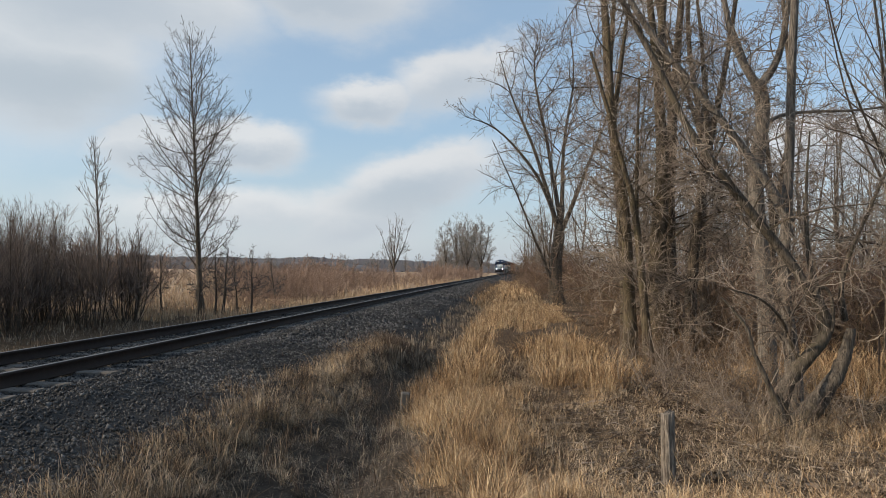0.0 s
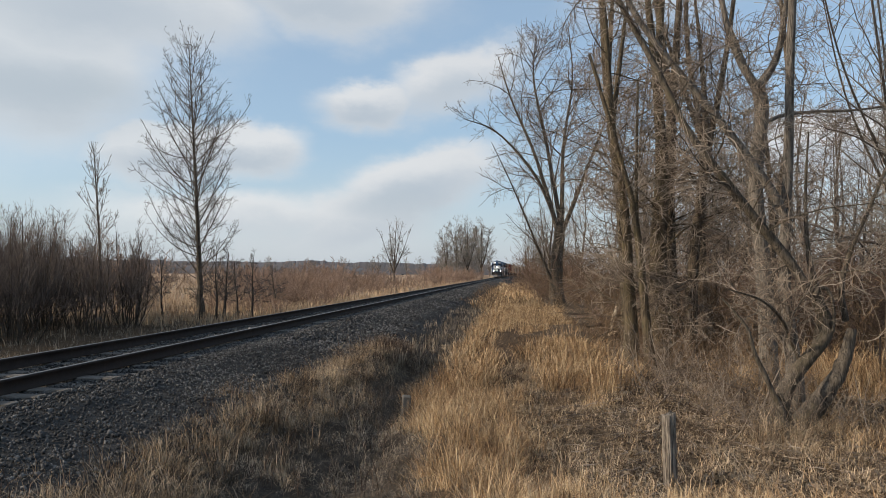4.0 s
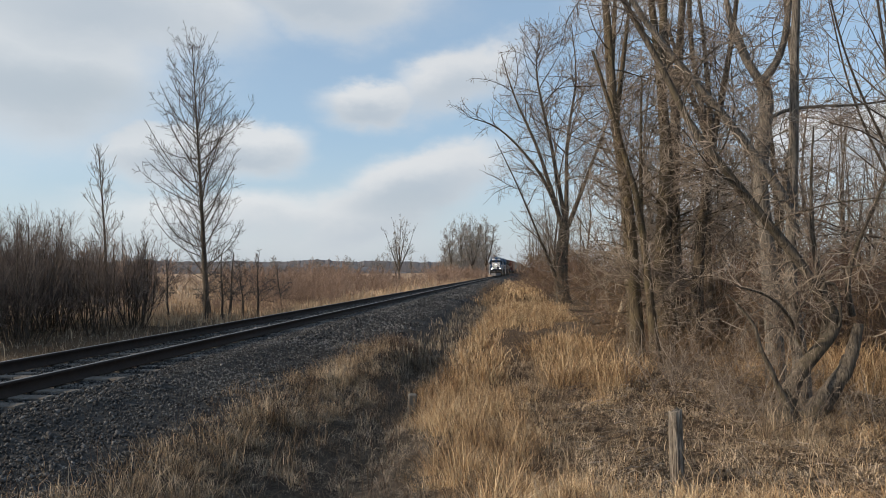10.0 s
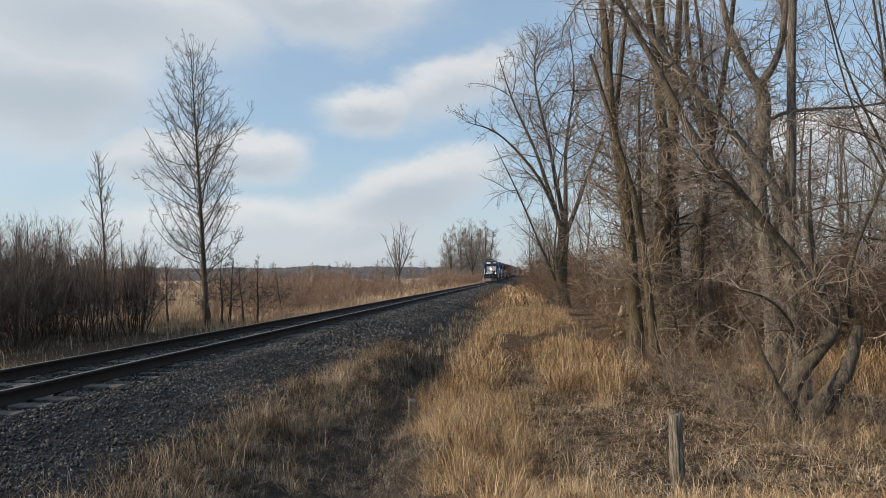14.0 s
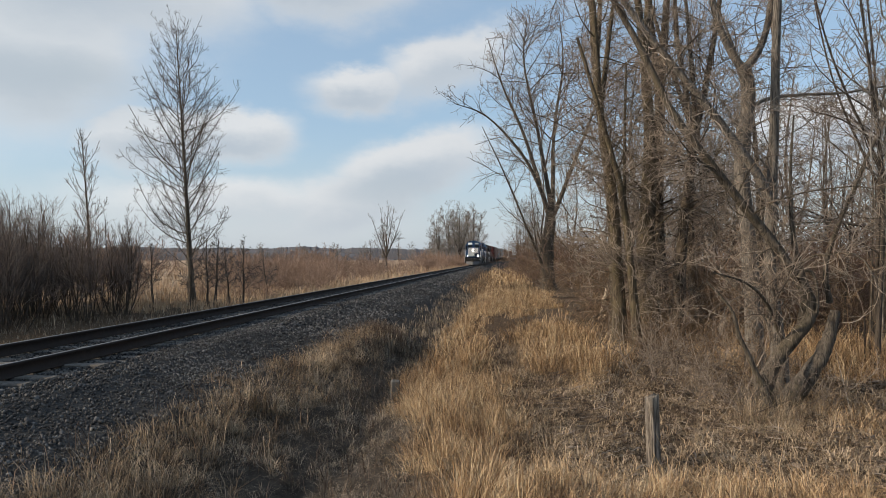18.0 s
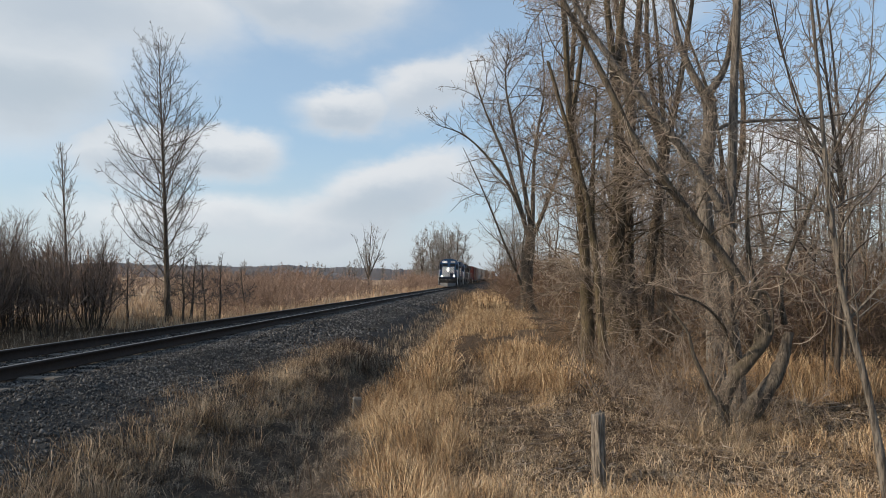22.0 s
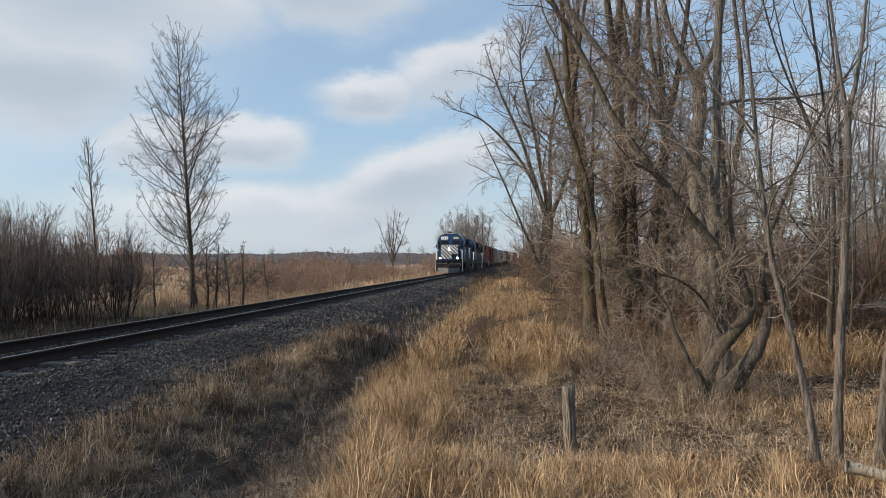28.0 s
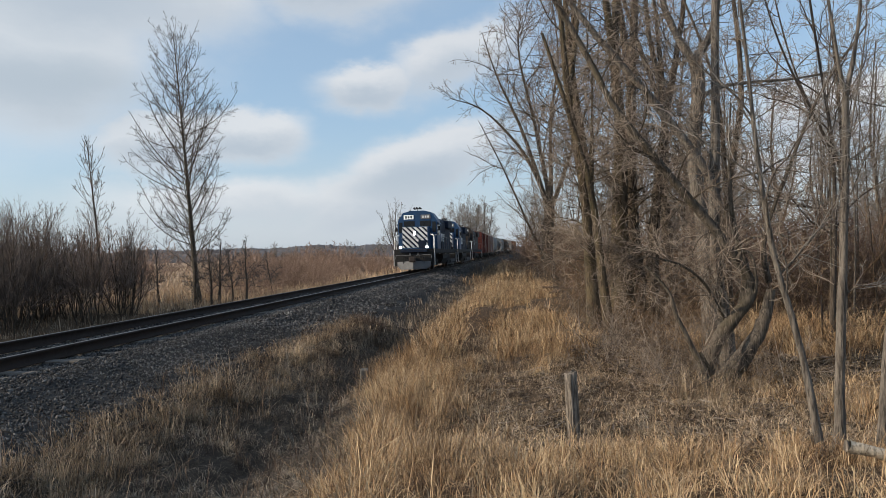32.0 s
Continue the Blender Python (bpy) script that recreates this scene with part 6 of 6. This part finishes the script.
    for sx in (-1, 1):
        for k, w in enumerate((0.5, 0.42, 0.55, 0.5, 0.4, 0.52)):
            part("lettering_bar", box(sx * 1.006 - 0.006, sx * 1.006 + 0.006, 7.2 + 0.85 * k, 7.2 + 0.85 * k + w, 2.3, 3.0), M_WHITE, hoodp, "white lettering, unreadable")
    # tank, air tanks, handrails
    part("fuel_tank", prism([(-1.35, 1.25), (1.35, 1.25), (1.42, 0.9), (1.1, 0.42), (-1.1, 0.42), (-1.42, 0.9)], 7.0, 11.2), M_BLACK, root)
    for sx in (-1, 1):
        part("air_tank", rod((sx * 1.2, 11.4, 1.05), (sx * 1.2, 12.6, 1.05), 0.2, 10), M_BLACK, root)
        rail_pts = [(sx * 1.46, 0.42, 0.95), (sx * 1.46, 0.42, 1.7), (sx * 1.46, 0.62, 2.66), (sx * 1.2, 1.05, 2.75)]
        part("handrail", rods(rail_pts, 0.028, 6), M_WHITE, root, "white grab rail")
        part("handrail", rods([(sx * 1.46, 1.05, 0.5), (sx * 1.46, 1.05, 2.3), (sx * 1.46, 1.45, 2.72), (sx * 1.46, 2.38, 2.72)], 0.028, 6), M_WHITE, root, "white grab rail")
        part("handrail", rods([(sx * 1.46, 4.7, 1.66), (sx * 1.46, 4.7, 2.62), (sx * 1.46, L - 0.9, 2.62), (sx * 1.46, L - 0.9, 0.6)], 0.022, 6), M_GREYCAR, root)
        for k in range(7):
            part("stanchion", rod((sx * 1.46, 6.2 + 1.6 * k, 1.66), (sx * 1.46, 6.2 + 1.6 * k, 2.62), 0.018, 5), M_GREYCAR, root)
    part("front_chain", rods([(-0.95, 0.30, 2.5), (-0.35, 0.26, 2.42), (0.35, 0.26, 2.42), (0.95, 0.30, 2.5)], 0.016, 5), M_GREYCAR, root)
    truck(root, 3.9, 2, 2.7, wheels)
    truck(root, L - 3.9, 2, 2.7, wheels)
    return root, wheels


def freight_car(name, label, L, paint, kind):
    root = thing(name, label, "freight car", group="freight cars")
    wheels = []
    part("underframe", box(-1.2, 1.2, 0.4, L - 0.4, 0.95, 1.2, 0.02), M_BLACK, root)
    for yy, d in ((0.0, 0.4), (L - 0.4, 0.4)):
        part("coupler", box(-0.14, 0.14, yy - 0.1, yy + d + 0.1, 0.78, 1.0, 0.03), M_SOOT, root)
    if kind == "box":
        body = part("body", prism([(-1.5, 1.12), (1.5, 1.12), (1.5, 4.25), (1.3, 4.45), (0, 4.6), (-1.3, 4.45), (-1.5, 4.25)], 0.6, L - 0.6), paint, root)
        for k in range(int(L / 0.95)):
            for sx in (-1, 1):
                part("rib", box(sx * 1.52 - 0.035, sx * 1.52 + 0.035, 0.8 + 0.95 * k, 0.88 + 0.95 * k, 1.15, 4.22), paint, body)
        for sx in (-1, 1):
            part("sliding_door", box(sx * 1.56 - 0.03, sx * 1.56 + 0.03, L / 2 - 1.5, L / 2 + 1.5, 1.2, 4.15, 0.02), paint, body)
        for k in range(6):
            part("end_rib", box(-1.35, 1.35, 0.54, 0.6, 1.35 + 0.48 * k, 1.5 + 0.48 * k, 0.02), paint, body)
    elif kind == "hopper":
        body = part("body", prism([(-0.55, 0.75), (0.55, 0.75), (1.5, 1.7), (1.58, 2.6), (1.5, 3.9), (0.9, 4.45), (-0.9, 4.45), (-1.5, 3.9), (-1.58, 2.6), (-1.5, 1.7)], 1.9, L - 1.9), paint, root)
        for yy in (0.55, L - 0.65):
            part("end_frame", box(-1.45, 1.45, yy, yy + 0.1, 1.1, 1.35), paint, root)
            for sx in (-1, 1):
                part("end_post", rods([(sx * 1.35, yy + 0.05, 1.2), (sx * 1.35, yy + 0.05, 4.3)], 0.04, 5), paint, root)
        part("roof_walk", box(-0.35, 0.35, 0.8, L - 0.8, 4.52, 4.56), M_GREYCAR, root)
        for k in range(4):
            part("hatch", box(-0.4, 0.4, 2.6 + 3.0 * k, 4.2 + 3.0 * k, 4.45, 4.51, 0.02), paint, body)
    else:
        body = part("tank", rod((0, 0.9, 2.65), (0, L - 0.9, 2.65), 1.5, 24), paint, root)
        part("dome", rod((0, L / 2, 4.0), (0, L / 2, 4.4), 0.4, 14), paint, body)
        part("walkway", box(-0.8, 0.8, L / 2 - 1.2, L / 2 + 1.2, 4.1, 4.14), M_GREYCAR, root)
        for sx in (-1, 1):
            part("ladder", rods([(sx * 1.4, L / 2 - 0.3, 1.2), (sx * 1.55, L / 2 - 0.3, 2.7), (sx * 0.8, L / 2 - 0.3, 4.1)], 0.03, 5), M_GREYCAR, root)
    for sx in (-1, 1):
        for yy in (0.62, L - 0.62):
            part("ladder", rods([(sx * 1.5, yy, 0.6), (sx * 1.5, yy, 4.1)], 0.022, 4), M_GREYCAR, root)
    truck(root, 2.3, 2, 1.75, wheels, 0.42)
    truck(root, L - 2.3, 2, 1.75, wheels, 0.42)
    return root, wheels


lead = locomotive("blue diesel locomotive with a white and blue striped nose, lights on", True, M_NAVY, M_BLUE, True)
second = locomotive("second blue diesel locomotive with striped nose, coupled behind the first", False, M_NAVY, M_BLUE, True)
third = locomotive("sooty dark diesel locomotive coupled behind the blue ones", False, M_SOOT, M_SOOT, False, 21.0)
TRAIN = [(lead[0], 0.0), (second[0], 19.0), (third[0], 38.4)]
y = 60.5
for kind, paint, label in (("box", M_RED, "faded red boxcar rolling behind the locomotives"), ("box", M_PINK, "sun-bleached pinkish boxcar rolling in the freight train"), ("hopper", M_GREYCAR, "grey covered hopper car rolling in the freight train"), ("tank", M_BLACK, "black tank car rolling in the freight train"),
                           ("hopper", M_GREYCAR, "grey covered hopper car rolling in the freight train"), ("box", M_SOOT, "dark brown boxcar rolling in the freight train"), ("tank", M_BLACK, "black tank car rolling in the freight train"), ("hopper", M_CREAM, "dusty cream covered hopper car rolling in the freight train"),
                           ("tank", M_BLACK, "black tank car rolling in the freight train"), ("box", M_RED, "faded red boxcar rolling in the freight train")):
    L = {"box": 15.6, "hopper": 16.4, "tank": 16.0}[kind]
    car, _ = freight_car({"box": "boxcar", "hopper": "hopper_car", "tank": "tank_car"}[kind], label, L, paint, kind)
    TRAIN.append((car, y))
    y += L + 0.9


def on_track(y):
    """The pose of a car whose front end is y metres along the track."""
    slope = (float(bend(y + 12.0)) - float(bend(y + 3.0))) / 9.0
    climb = (float(rise(y + 15.0)) - float(rise(y))) / 15.0
    return pose(-0.75 + float(bend(y + 3.0)) - 3.0 * slope, y, float(rise(y)), math.degrees(math.atan(climb)), 0, -math.degrees(math.atan(slope)))


# distance of the leading pilot along the track, second by second: it gathers speed
RUN = [(0, 225), (6, 195), (13, 158), (17, 138.5), (20, 126.5), (22, 115.5), (23, 109.5), (26.5, 88.0), (29, 71.5), (31, 59), (32, 53)]
SPEED = np.polyfit([t for t, _ in RUN], [d for _, d in RUN], 4)


def pilot(t):
    return float(np.polyval(SPEED, t))


for ob, off in TRAIN:
    ob.matrix_basis = on_track(pilot(32.0) + off)


def motions():
    for ob, off in TRAIN:
        walk(ob, [(float(t), on_track(pilot(t) + off)) for t in range(33)])
    for loco in (lead, second, third):
        for axle in loco[1]:
            y, z = axle.location.y, axle.location.z
            walk(axle, [(k / 10, pose(0, y, z, math.degrees((pilot(k / 10) - pilot(0)) / z))) for k in range(321)])


motions()
